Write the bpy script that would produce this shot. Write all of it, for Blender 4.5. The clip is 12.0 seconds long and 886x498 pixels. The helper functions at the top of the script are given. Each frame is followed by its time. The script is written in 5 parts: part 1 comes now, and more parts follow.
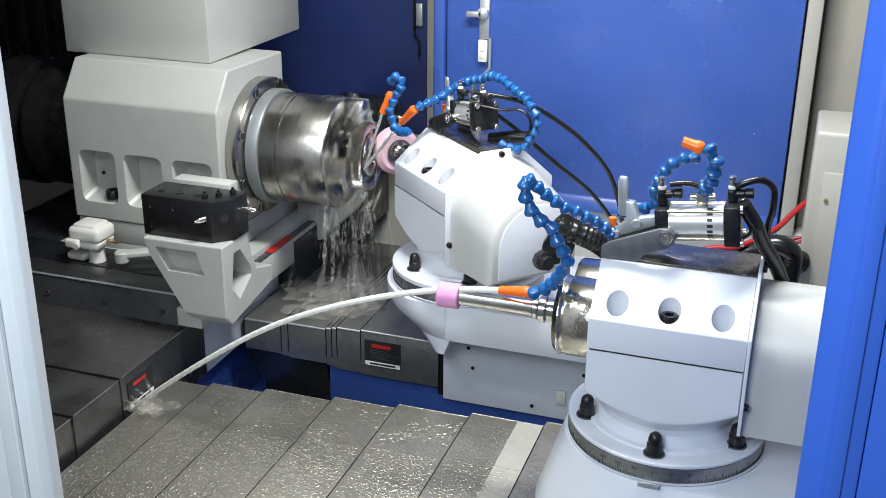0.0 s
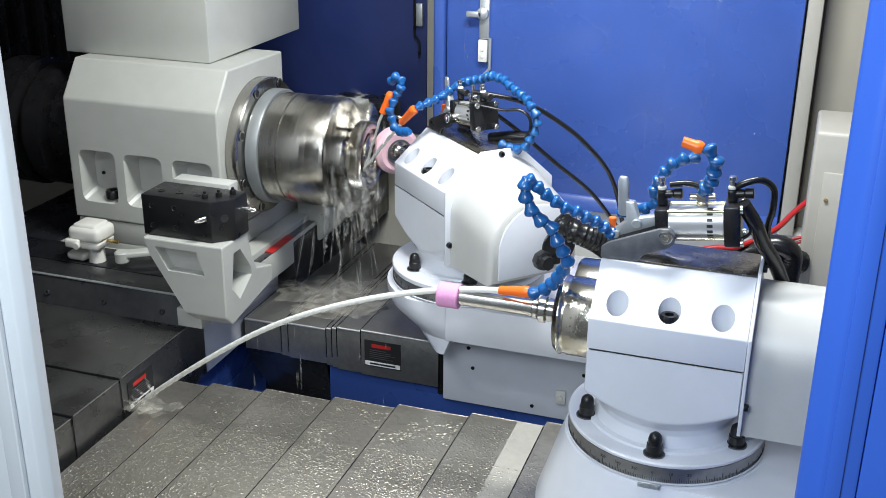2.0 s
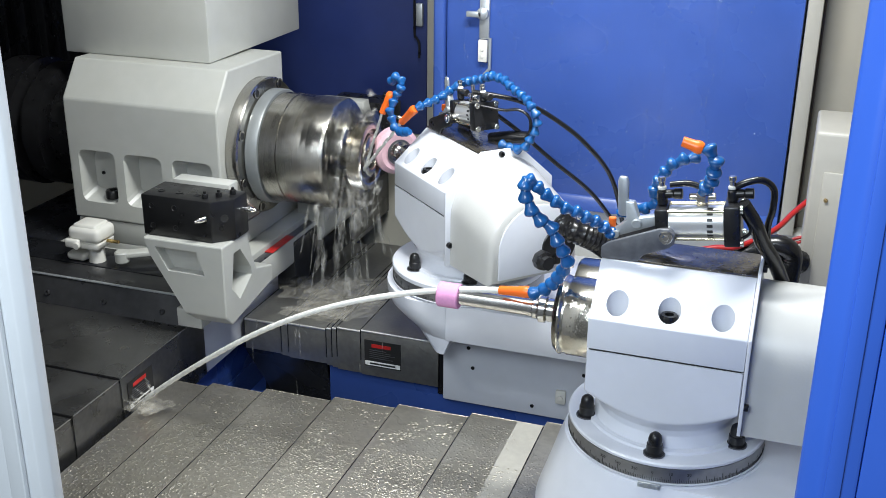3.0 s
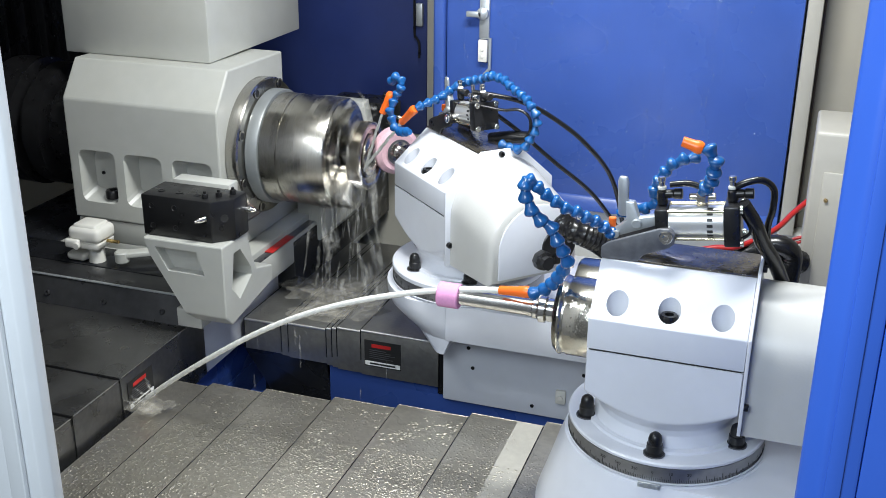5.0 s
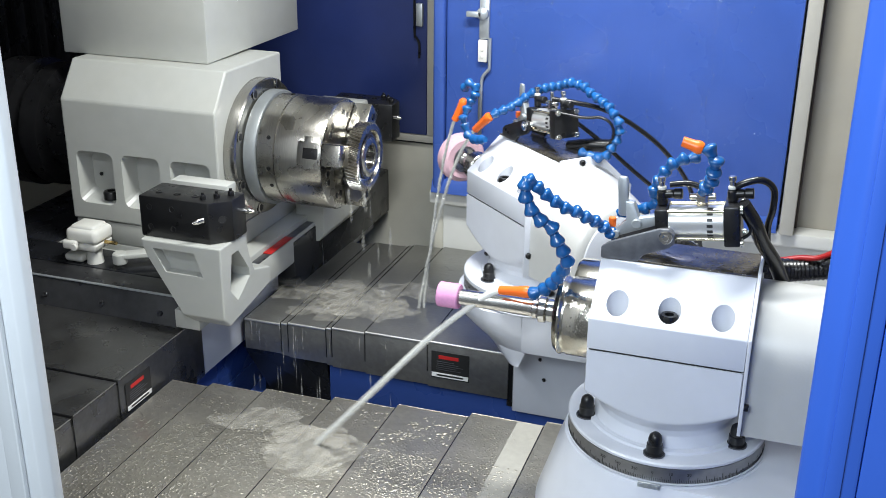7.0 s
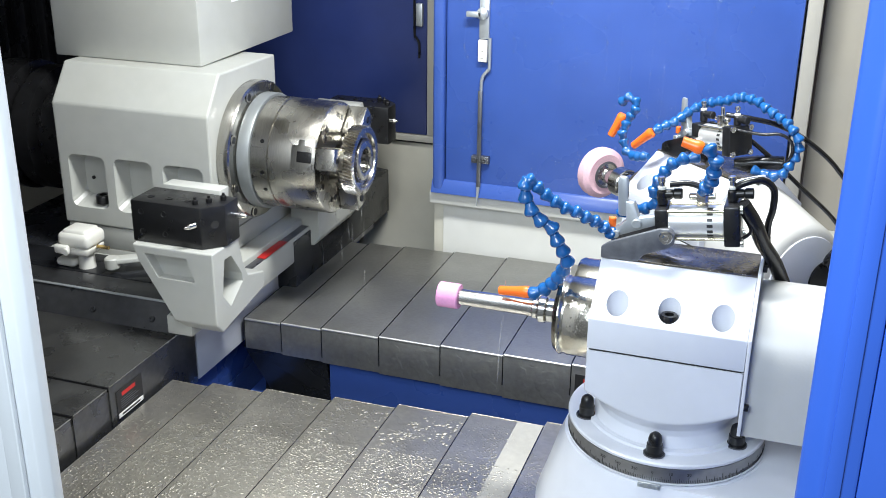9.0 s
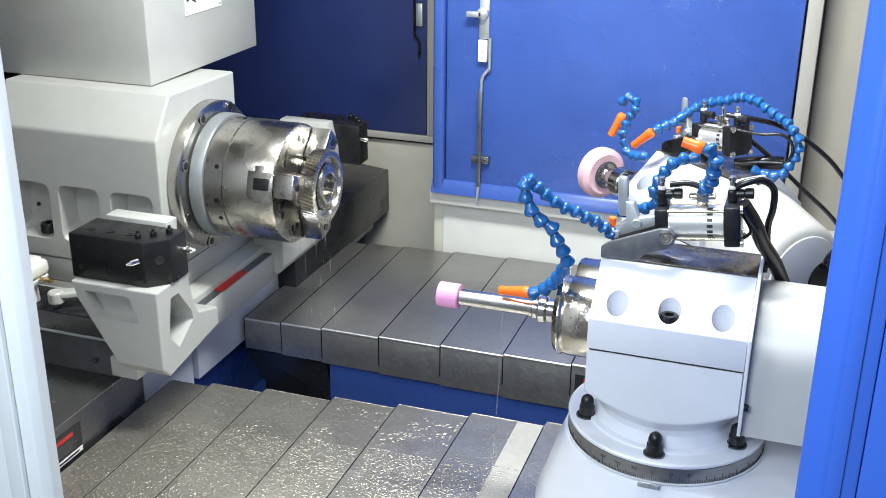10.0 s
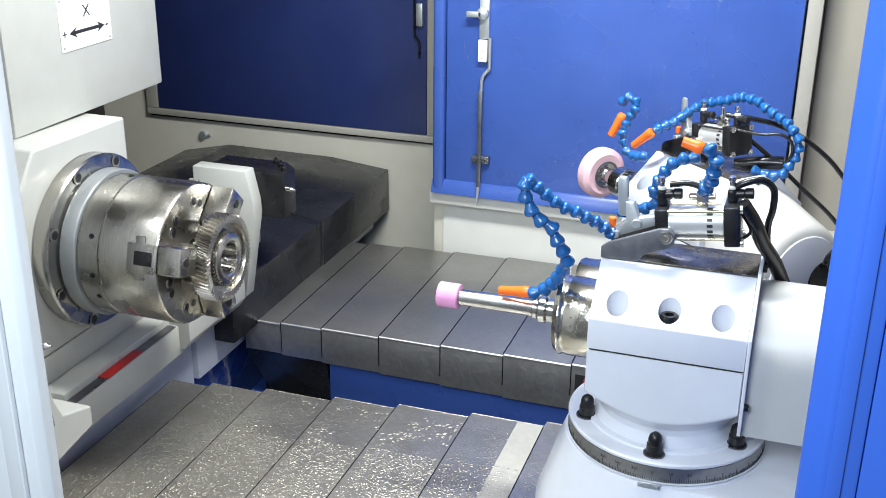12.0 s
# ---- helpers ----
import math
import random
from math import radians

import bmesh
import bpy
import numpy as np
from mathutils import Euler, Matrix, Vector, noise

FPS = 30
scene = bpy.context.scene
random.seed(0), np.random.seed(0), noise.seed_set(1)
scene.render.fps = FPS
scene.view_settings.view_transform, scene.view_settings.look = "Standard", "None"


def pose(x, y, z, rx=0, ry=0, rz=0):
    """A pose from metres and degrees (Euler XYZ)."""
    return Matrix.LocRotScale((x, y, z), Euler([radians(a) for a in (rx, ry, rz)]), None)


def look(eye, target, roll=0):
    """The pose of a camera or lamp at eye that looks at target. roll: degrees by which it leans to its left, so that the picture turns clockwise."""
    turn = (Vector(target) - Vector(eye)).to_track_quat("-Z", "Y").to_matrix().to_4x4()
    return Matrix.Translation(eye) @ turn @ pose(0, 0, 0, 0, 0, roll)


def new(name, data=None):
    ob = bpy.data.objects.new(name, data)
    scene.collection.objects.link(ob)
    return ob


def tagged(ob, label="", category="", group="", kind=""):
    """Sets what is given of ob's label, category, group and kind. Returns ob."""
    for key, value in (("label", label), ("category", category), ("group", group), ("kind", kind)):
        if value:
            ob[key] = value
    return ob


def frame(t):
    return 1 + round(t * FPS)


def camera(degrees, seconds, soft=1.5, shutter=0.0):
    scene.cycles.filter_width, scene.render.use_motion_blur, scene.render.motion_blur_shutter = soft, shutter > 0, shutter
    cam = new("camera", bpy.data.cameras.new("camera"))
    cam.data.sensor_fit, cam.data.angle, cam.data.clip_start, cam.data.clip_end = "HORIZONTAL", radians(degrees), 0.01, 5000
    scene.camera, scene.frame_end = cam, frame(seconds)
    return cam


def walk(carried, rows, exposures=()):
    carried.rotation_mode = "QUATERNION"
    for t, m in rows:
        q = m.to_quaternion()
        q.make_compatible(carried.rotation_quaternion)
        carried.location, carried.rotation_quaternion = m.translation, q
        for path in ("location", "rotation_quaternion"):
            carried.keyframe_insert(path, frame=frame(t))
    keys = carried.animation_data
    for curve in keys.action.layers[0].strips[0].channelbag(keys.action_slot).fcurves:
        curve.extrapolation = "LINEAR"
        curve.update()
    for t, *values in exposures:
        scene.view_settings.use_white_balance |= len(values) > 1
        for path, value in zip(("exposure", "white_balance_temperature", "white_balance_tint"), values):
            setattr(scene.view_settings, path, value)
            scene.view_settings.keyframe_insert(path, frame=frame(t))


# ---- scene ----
# camera: held still outside the open front door of a gear grinding machine
cam = camera(44.07, 12.0, soft=0.45, shutter=0.4)
EYE = (0.0, 0.0, 1.80)
VIEW = look(EYE, (-0.29827, 0.87939, 1.42890), 0.563)
walk(cam, [(0, VIEW), (12.0, VIEW)], exposures=[(0, 0.04), (6.3, 0.02), (8.5, 0.41), (12.0, 0.41)])

# ---- light ----
world = bpy.data.worlds.new("workshop_air")
scene.world = world
world.use_nodes = True
world.node_tree.nodes["Background"].inputs[0].default_value = (0.86, 0.93, 1.0, 1)
world.node_tree.nodes["Background"].inputs[1].default_value = 0.18


def area_lamp(name, eye, target, sx, sy, watts, colour):
    d = bpy.data.lights.new(name, "AREA")
    d.shape, d.size, d.size_y, d.energy, d.color = "RECTANGLE", sx, sy, watts, colour
    ob = new(name, d)
    ob.matrix_world = look(eye, target)
    return ob


area_lamp("work_light_tube", (-0.40, 1.62, 2.30), (-0.50, 1.90, 1.0), 0.7, 0.12, 33.5, (0.955, 0.985, 0.975))
area_lamp("doorway_daylight", (-0.40, 0.10, 1.98), (-0.32, 1.45, 0.80), 0.55, 0.45, 17.5, (0.78, 0.90, 1.0))
# a lamp on the inner side of the pale front door throws shadows to the right
area_lamp("door_post_lamp", (-0.86, 0.93, 1.92), (-0.45, 2.1, 1.05), 0.30, 0.06, 3.0, (0.93, 0.97, 1.0))


# ---- materials ----
def material(name, colour, rough=0.5, metal=0.0, grain=0.0, grain_scale=60.0, stain=0.0, stain_scale=4.0, bump=0.0,
             bump_scale=300.0, streak=None, rough_var=0.0, coat=0.0, stain_colour=None, drops=0.0, alpha=1.0, transmission=0.0, puddle=0.0, ragged=0.0, ragged_scale=24.0, lace=0.0):
    m = bpy.data.materials.new(name)
    m.use_nodes = True
    nt = m.node_tree
    b = nt.nodes["Principled BSDF"]
    b.inputs["Base Color"].default_value = (*colour, 1)
    b.inputs["Roughness"].default_value = rough
    b.inputs["Metallic"].default_value = metal
    b.inputs["Coat Weight"].default_value = coat
    b.inputs["Coat Roughness"].default_value = 0.12
    b.inputs["Alpha"].default_value = alpha
    b.inputs["Transmission Weight"].default_value = transmission
    co = nt.nodes.new("ShaderNodeTexCoord")
    src = co.outputs["Object"]
    if streak:
        mp = nt.nodes.new("ShaderNodeMapping")
        mp.inputs["Scale"].default_value = streak
        nt.links.new(src, mp.inputs["Vector"])
        src = mp.outputs[0]

    def noise_tex(scale, detail=4.0, vec=None):
        n = nt.nodes.new("ShaderNodeTexNoise")
        n.inputs["Scale"].default_value, n.inputs["Detail"].default_value = scale, detail
        nt.links.new(vec or src, n.inputs["Vector"])
        return n.outputs["Fac"]

    def mix(fac, a, bcol):
        x = nt.nodes.new("ShaderNodeMix")
        x.data_type = "RGBA"
        nt.links.new(fac, x.inputs[0])
        for v, i in ((a, 6), (bcol, 7)):
            if hasattr(v, "links"):
                nt.links.new(v, x.inputs[i])
            else:
                x.inputs[i].default_value = (*v, 1)
        return x.outputs[2]

    def ramp(fac, lo, hi, a=0.0, c=1.0):
        r = nt.nodes.new("ShaderNodeMapRange")
        r.inputs[1].default_value, r.inputs[2].default_value = lo, hi
        r.inputs[3].default_value, r.inputs[4].default_value = a, c
        nt.links.new(fac, r.inputs[0])
        return r.outputs[0]

    col = None
    if grain:
        f = ramp(noise_tex(grain_scale), 0.3, 0.7)
        col = mix(f, tuple(c * (1 - grain) for c in colour), tuple(min(1, c * (1 + grain)) for c in colour))
    if stain:
        f = ramp(noise_tex(stain_scale, 6.0, co.outputs["Object"]), 0.5, 0.75, 0.0, stain)
        col = mix(f, col or colour, stain_colour or tuple(c * 0.45 for c in colour))
    if col:
        nt.links.new(col, b.inputs["Base Color"])
    if rough_var:
        f = ramp(noise_tex(stain_scale * 2.3, 5.0, co.outputs["Object"]), 0.3, 0.7, max(0.03, rough - rough_var), min(1, rough + rough_var))
        nt.links.new(f, b.inputs["Roughness"])
    h = None
    if bump:
        bp = nt.nodes.new("ShaderNodeBump")
        bp.inputs["Strength"].default_value, bp.inputs["Distance"].default_value = bump, 0.002
        nt.links.new(noise_tex(bump_scale, 3.0), bp.inputs["Height"])
        h = bp.outputs[0]
    if drops:
        v = nt.nodes.new("ShaderNodeTexVoronoi")
        v.inputs["Scale"].default_value = 150.0
        v.inputs["Randomness"].default_value = 1.0
        nt.links.new(co.outputs["Object"], v.inputs["Vector"])
        wet = ramp(noise_tex(7.0, 4.0, co.outputs["Object"]), 0.42, 0.58)
        r = ramp(v.outputs["Distance"], 0.1, 0.42, 1.0, 0.0)
        mul = nt.nodes.new("ShaderNodeMath")
        mul.operation = "MULTIPLY"
        nt.links.new(r, mul.inputs[0])
        nt.links.new(wet, mul.inputs[1])
        bp = nt.nodes.new("ShaderNodeBump")
        bp.inputs["Strength"].default_value, bp.inputs["Distance"].default_value = drops, 0.003
        nt.links.new(mul.outputs[0], bp.inputs["Height"])
        if h:
            nt.links.new(h, bp.inputs["Normal"])
        h = bp.outputs[0]
    if ragged:
        f = ramp(noise_tex(ragged_scale, 6.0, co.outputs["Object"]), 0.42, 0.68, 0.0, ragged)
        nt.links.new(f, b.inputs["Alpha"])
    if lace:
        warp = nt.nodes.new("ShaderNodeTexNoise")
        warp.inputs["Scale"].default_value, warp.inputs["Detail"].default_value, warp.inputs["Distortion"].default_value = 11.0, 3.0, 1.8
        nt.links.new(co.outputs["Object"], warp.inputs["Vector"])
        off = nt.nodes.new("ShaderNodeMath")
        off.operation = "SUBTRACT"
        off.inputs[1].default_value = 0.5
        nt.links.new(warp.outputs["Fac"], off.inputs[0])
        fold = nt.nodes.new("ShaderNodeMath")
        fold.operation = "ABSOLUTE"
        nt.links.new(off.outputs[0], fold.inputs[0])
        nt.links.new(ramp(fold.outputs[0], 0.0, 0.15, lace, lace * 0.08), b.inputs["Alpha"])
    if puddle:
        f = ramp(noise_tex(13.0, 3.0, co.outputs["Object"]), 0.53, 0.565)
        bp = nt.nodes.new("ShaderNodeBump")
        bp.inputs["Strength"].default_value, bp.inputs["Distance"].default_value = puddle, 0.0025
        nt.links.new(f, bp.inputs["Height"])
        if h:
            nt.links.new(h, bp.inputs["Normal"])
        h = bp.outputs[0]
    if h:
        nt.links.new(h, b.inputs["Normal"])
    return m


WHITE = material("white_enamel", (0.67, 0.69, 0.75), 0.32, grain=0.02, grain_scale=30, stain=0.12, stain_scale=5, bump=0.06, bump_scale=420, coat=0.25, stain_colour=(0.55, 0.54, 0.48))
IVORY = material("ivory_enamel", (0.45, 0.455, 0.425), 0.38, grain=0.03, grain_scale=25, stain=0.15, stain_scale=4, bump=0.08, bump_scale=380, coat=0.15, stain_colour=(0.45, 0.42, 0.33))
WALLPAINT = material("beige_sheet_paint", (0.56, 0.54, 0.465), 0.45, grain=0.03, grain_scale=20, stain=0.3, stain_scale=2.2, bump=0.04, bump_scale=250, stain_colour=(0.42, 0.37, 0.27))
BLUE = material("blue_enamel", (0.044, 0.097, 0.355), 0.3, grain=0.06, grain_scale=9, stain=0.25, stain_scale=2.0, bump=0.05, bump_scale=260, coat=0.06, stain_colour=(0.035, 0.080, 0.33), rough_var=0.08)
BLUE_DOOR = material("bright_blue_enamel", (0.031, 0.105, 0.49), 0.35, grain=0.03, grain_scale=10, bump=0.03, coat=0.2)
NAVY = material("navy_window_sheet", (0.018, 0.031, 0.125), 0.4, grain=0.1, grain_scale=12, stain=0.4, stain_scale=3, rough_var=0.1)
# the way cover steel in a darker tone, for the side set
COVER_SIDE = material("dark_way_cover_steel", (0.18, 0.18, 0.178), 0.30, 0.85, grain=0.10, grain_scale=90, stain=0.45, stain_scale=6, bump=0.05, bump_scale=200, streak=(10, 1, 1), rough_var=0.12, stain_colour=(0.10, 0.095, 0.085))
COVER = material("brushed_way_cover_steel", (0.36, 0.355, 0.335), 0.36, 0.86, grain=0.10, grain_scale=90, stain=0.45, stain_scale=6, bump=0.05, bump_scale=200, streak=(1, 10, 1), rough_var=0.05, stain_colour=(0.21, 0.21, 0.20), puddle=0.14)
COVER_WET = material("wet_way_cover_steel", (0.49, 0.46, 0.40), 0.34, 0.86, grain=0.10, grain_scale=90, stain=0.5, stain_scale=7, bump=0.05, bump_scale=200, rough_var=0.05, stain_colour=(0.31, 0.285, 0.235), drops=0.40, puddle=0.22)
STEEL = material("ground_steel", (0.45, 0.44, 0.415), 0.22, 1.0, grain=0.08, grain_scale=40, stain=0.3, stain_scale=9, bump=0.03, bump_scale=160, streak=(14, 1, 1), rough_var=0.08, stain_colour=(0.36, 0.31, 0.23))
CHROME = material("polished_steel", (0.62, 0.61, 0.59), 0.2, 1.0, grain=0.04, grain_scale=60, rough_var=0.05)
ALU = material("satin_aluminium", (0.50, 0.53, 0.55), 0.4, 0.7, grain=0.04, grain_scale=80, rough_var=0.06)
SCALE = material("satin_scale_steel", (0.30, 0.30, 0.31), 0.38, 0.8, grain=0.10, grain_scale=60, stain=0.3, stain_scale=10, rough_var=0.08)
GREYSTEEL = material("oiled_grey_plate", (0.17, 0.175, 0.19), 0.36, 0.75, grain=0.15, grain_scale=60, stain=0.4, stain_scale=10, bump=0.06, rough_var=0.12)
WETPLATE = material("oily_cover_plate", (0.24, 0.215, 0.18), 0.22, 0.85, drops=0.25, grain=0.25, grain_scale=22, stain=0.7, stain_scale=12, bump=0.1, bump_scale=70, rough_var=0.12, stain_colour=(0.07, 0.065, 0.06))
CLEVIS = material("painted_clevis_grey", (0.13, 0.135, 0.150), 0.42, 0.4, grain=0.25, grain_scale=60, stain=0.3, stain_scale=14)
BLACK = material("black_oxide", (0.010, 0.010, 0.011), 0.33, 0.1, grain=0.2, grain_scale=60, stain=0.3, stain_scale=15, rough_var=0.1)
RUBBER = material("black_rubber", (0.008, 0.008, 0.009), 0.27, grain=0.2, grain_scale=80)
# near-black sheet for bellows and decks; also stands for shade on unlit surfaces
DARK = material("dark_and_shaded_sheet", (0.016, 0.017, 0.020), 0.27, 0.0, grain=0.2, grain_scale=20, stain=0.4, stain_scale=4, rough_var=0.1)
HOSEBLUE = material("blue_hose_plastic", (0.008, 0.088, 0.28), 0.26, grain=0.12, grain_scale=60, coat=0.3)
ORANGE = material("orange_nozzle_plastic", (0.86, 0.15, 0.015), 0.35, grain=0.05, grain_scale=60)
PINK = material("pink_alumina", (0.68, 0.30, 0.52), 0.8, grain=0.06, grain_scale=260, stain=0.2, stain_scale=30, bump=0.25, bump_scale=600)
PALEPINK = material("worn_pink_alumina", (0.64, 0.41, 0.47), 0.85, grain=0.08, grain_scale=260, stain=0.4, stain_scale=25, bump=0.25, bump_scale=600, stain_colour=(0.42, 0.36, 0.35))
RED = material("red_paint", (0.50, 0.022, 0.02), 0.45, grain=0.08, grain_scale=40)
BRASS = material("brass", (0.72, 0.52, 0.22), 0.25, 1.0, grain=0.1, grain_scale=50)
# tie rod steel with the yellow of its reflections put into the colour
TIEROD = material("yellow_glint_tie_rod_steel", (0.66, 0.60, 0.44), 0.2, 1.0, grain=0.05, grain_scale=60)
PLASTIC = material("white_plastic", (0.70, 0.69, 0.64), 0.4, grain=0.03, grain_scale=40, stain=0.2, stain_scale=20)
PAPER = material("white_label_plate", (0.80, 0.80, 0.78), 0.5, grain=0.02)
INK = material("black_print", (0.02, 0.02, 0.02), 0.5)
WATER = material("milky_coolant", (0.74, 0.73, 0.68), 0.25, grain=0.14, grain_scale=120, bump=0.4, bump_scale=90)
SPRAY = material("thin_coolant", (0.66, 0.645, 0.60), 0.6, grain=0.2, grain_scale=90, bump=0.15, bump_scale=120, alpha=0.3, ragged=0.27, ragged_scale=60.0)
DROP = material("water_drop", (0.40, 0.375, 0.32), 0.40, 0.80)
REDCABLE = material("dark_red_cable", (0.36, 0.012, 0.012), 0.4, grain=0.1)
# wet white enamel, its colour also darkened for the end plate's shadow
WHITE_WET_SHADED = material("wet_shaded_white_enamel", (0.50, 0.50, 0.485), 0.3, grain=0.02, grain_scale=30, stain=0.12, stain_scale=5, coat=0.3, stain_colour=(0.55, 0.54, 0.48), drops=0.035)
STEEL_WET = material("wet_ground_steel", (0.52, 0.505, 0.46), 0.20, 1.0, grain=0.06, grain_scale=30, streak=(14, 1, 1), stain=0.3, stain_scale=7, rough_var=0.06, stain_colour=(0.48, 0.42, 0.30), drops=0.10)
GEARSTEEL = material("polished_gear_steel", (0.48, 0.455, 0.41), 0.24, 1.0, grain=0.08, grain_scale=60, stain=0.3, stain_scale=20, stain_colour=(0.34, 0.28, 0.2), rough_var=0.06)
CHUCK_STEEL = material("worn_chuck_steel", (0.43, 0.415, 0.38), 0.27, 1.0, grain=0.10, grain_scale=40, stain=0.45, stain_scale=9, bump=0.03, bump_scale=160, streak=(14, 1, 1), rough_var=0.08, stain_colour=(0.33, 0.30, 0.25))
DOORGREY = material("pale_grey_door_paint", (0.60, 0.62, 0.64), 0.4, grain=0.02, grain_scale=20, stain=0.2, stain_scale=3, bump=0.05, bump_scale=300, stain_colour=(0.55, 0.565, 0.57))
ADAPTER = material("grey_adapter_paint", (0.24, 0.255, 0.258), 0.42, 0.35, grain=0.05, grain_scale=40, stain=0.2, stain_scale=9)
ANODISED = material("silver_cylinder_tube", (0.66, 0.66, 0.65), 0.3, 0.55, grain=0.04, grain_scale=60)
FILM = material("coolant_film", (0.56, 0.53, 0.46), 0.5, grain=0.25, grain_scale=60, bump=0.15, bump_scale=60, lace=0.24)
# pale steel: the lamp's highlight along the rear folds is put into its colour
FOLD_HIGHLIGHT = material("pale_fold_highlight", (0.8, 0.79, 0.76), 0.4, 0.9, grain=0.05, grain_scale=60)
PALESTEEL = material("pale_rough_steel", (0.40, 0.385, 0.345), 0.58, 0.4, grain=0.06, grain_scale=90, stain=0.3, stain_scale=9, rough_var=0.08)
PUTTY = material("putty_enamel", (0.37, 0.355, 0.315), 0.4, grain=0.03, grain_scale=25, stain=0.15, stain_scale=4, bump=0.06, bump_scale=380, stain_colour=(0.40, 0.37, 0.29))
# beige sheet paint in a darker tone, for the right back wall
DEEP_BEIGE = material("darker_beige_paint", (0.31, 0.29, 0.245), 0.5, grain=0.04, grain_scale=14, stain=0.45, stain_scale=2.5, bump=0.04, bump_scale=250, stain_colour=(0.33, 0.29, 0.22))
BASEPAINT = material("pale_base_paint", (0.55, 0.55, 0.525), 0.42, grain=0.03, grain_scale=20, stain=0.3, stain_scale=3, bump=0.05, bump_scale=300, stain_colour=(0.48, 0.45, 0.38))
# cover steel darkened in colour to stand for dim reflections on the rise
RISE_DARK = material("darkened_cover_sheet", (0.065, 0.066, 0.070), 0.34, 0.6, grain=0.15, grain_scale=50, stain=0.4, stain_scale=6, rough_var=0.1)
SEAL = material("brown_seal", (0.09, 0.07, 0.06), 0.6)
CONCRETE = material("grey_floor_paint", (0.22, 0.22, 0.21), 0.5, grain=0.1, grain_scale=8, stain=0.3, stain_scale=2)


# ---- mesh helpers ----
def link(name, bm, mat, parent=None, label="", smooth=40):
    bmesh.ops.recalc_face_normals(bm, faces=bm.faces)
    me = bpy.data.meshes.new(name)
    bm.to_mesh(me)
    bm.free()
    for m in mat if isinstance(mat, (tuple, list)) else (mat,):
        me.materials.append(m)
    if smooth:
        me.shade_smooth()
        me.set_sharp_from_angle(angle=radians(smooth))
    ob = new(name, me)
    if parent:
        ob.parent = parent
    if label:
        ob["label"] = label
    return ob


def part(name, bm, mat, parent, label="", smooth=40):
    return link(name, bm, mat, parent, label, smooth)


def thing(name, label, category, group="", at=(0, 0, 0)):
    ob = new(name)
    ob.location = at
    ob.empty_display_size = 0.05
    return tagged(ob, label, category, group)


def bevel(bm, width, segments=2, angle=30):
    if width:
        es = [e for e in bm.edges if len(e.link_faces) == 2 and e.calc_face_angle(0) > radians(angle)]
        bmesh.ops.bevel(bm, geom=es, offset=width, segments=segments, affect="EDGES", profile=0.5, clamp_overlap=True)
    return bm


def box(x0, x1, y0, y1, z0, z1, b=0.003, segments=2):
    bm = bmesh.new()
    bmesh.ops.create_cube(bm, size=1, matrix=Matrix.LocRotScale(((x0 + x1) / 2, (y0 + y1) / 2, (z0 + z1) / 2), None, (abs(x1 - x0), abs(y1 - y0), abs(z1 - z0))))
    return bevel(bm, b, segments)


def move(bm, m):
    bm.transform(m)
    return bm


def join(*bms):
    out = bms[0]
    for b in bms[1:]:
        me = bpy.data.meshes.new("joined")
        b.to_mesh(me)
        b.free()
        out.from_mesh(me)
        bpy.data.meshes.remove(me)
    return out


def prism(profile, axis, a, b, bev=0.003, segments=2):
    """A closed outline swept along an axis; the outline gives the two other coordinates in order."""
    bm = bmesh.new()

    def place(p, v):
        q = list(p)
        q.insert("xyz".index(axis), v)
        return q

    lo = [bm.verts.new(place(p, a)) for p in profile]
    hi = [bm.verts.new(place(p, b)) for p in profile]
    bm.faces.new(lo)
    bm.faces.new(hi[::-1])
    for i in range(len(lo)):
        j = (i + 1) % len(lo)
        bm.faces.new((lo[i], lo[j], hi[j], hi[i]))
    bmesh.ops.recalc_face_normals(bm, faces=bm.faces)
    return bevel(bm, bev, segments)


def lathe(profile, axis="z", at=(0, 0, 0), n=32):
    """A profile of (radius, height) turned about an axis through at."""
    bm = bmesh.new()
    rings = []
    for r, h in profile:
        ring = []
        for i in range(n):
            a = 2 * math.pi * i / n
            u, v = max(r, 1e-5) * math.cos(a), max(r, 1e-5) * math.sin(a)
            p = {"z": (u, v, h), "x": (h, u, v), "y": (u, h, v)}[axis]
            ring.append(bm.verts.new((p[0] + at[0], p[1] + at[1], p[2] + at[2])))
        rings.append(ring)
    for r0, r1 in zip(rings, rings[1:]):
        for i in range(n):
            bm.faces.new((r0[i], r0[(i + 1) % n], r1[(i + 1) % n], r1[i]))
    bm.faces.new(rings[0])
    bm.faces.new(rings[-1][::-1])
    bmesh.ops.remove_doubles(bm, verts=bm.verts, dist=1e-5)
    return bm


def disc(r, h0, h1, axis="x", at=(0, 0, 0), b=0.002, n=48):
    return lathe([(0, h0), (r - b, h0), (r, h0 + b if h1 > h0 else h0 - b), (r, h1 - b if h1 > h0 else h1 + b), (r - b, h1), (0, h1)], axis, at, n)


def spline(points, step=0.006):
    pts = [Vector(p) for p in points]
    pts = [pts[0] * 2 - pts[1], *pts, pts[-1] * 2 - pts[-2]]
    out = []
    for a, b, c, d in zip(pts, pts[1:], pts[2:], pts[3:]):
        k = max(2, int((c - b).length / step))
        for i in range(k):
            t = i / k
            out.append(0.5 * (2 * b + (c - a) * t + (2 * a - 5 * b + 4 * c - d) * t * t + (3 * b - a - 3 * c + d) * t ** 3))
    return out + [pts[-2]]


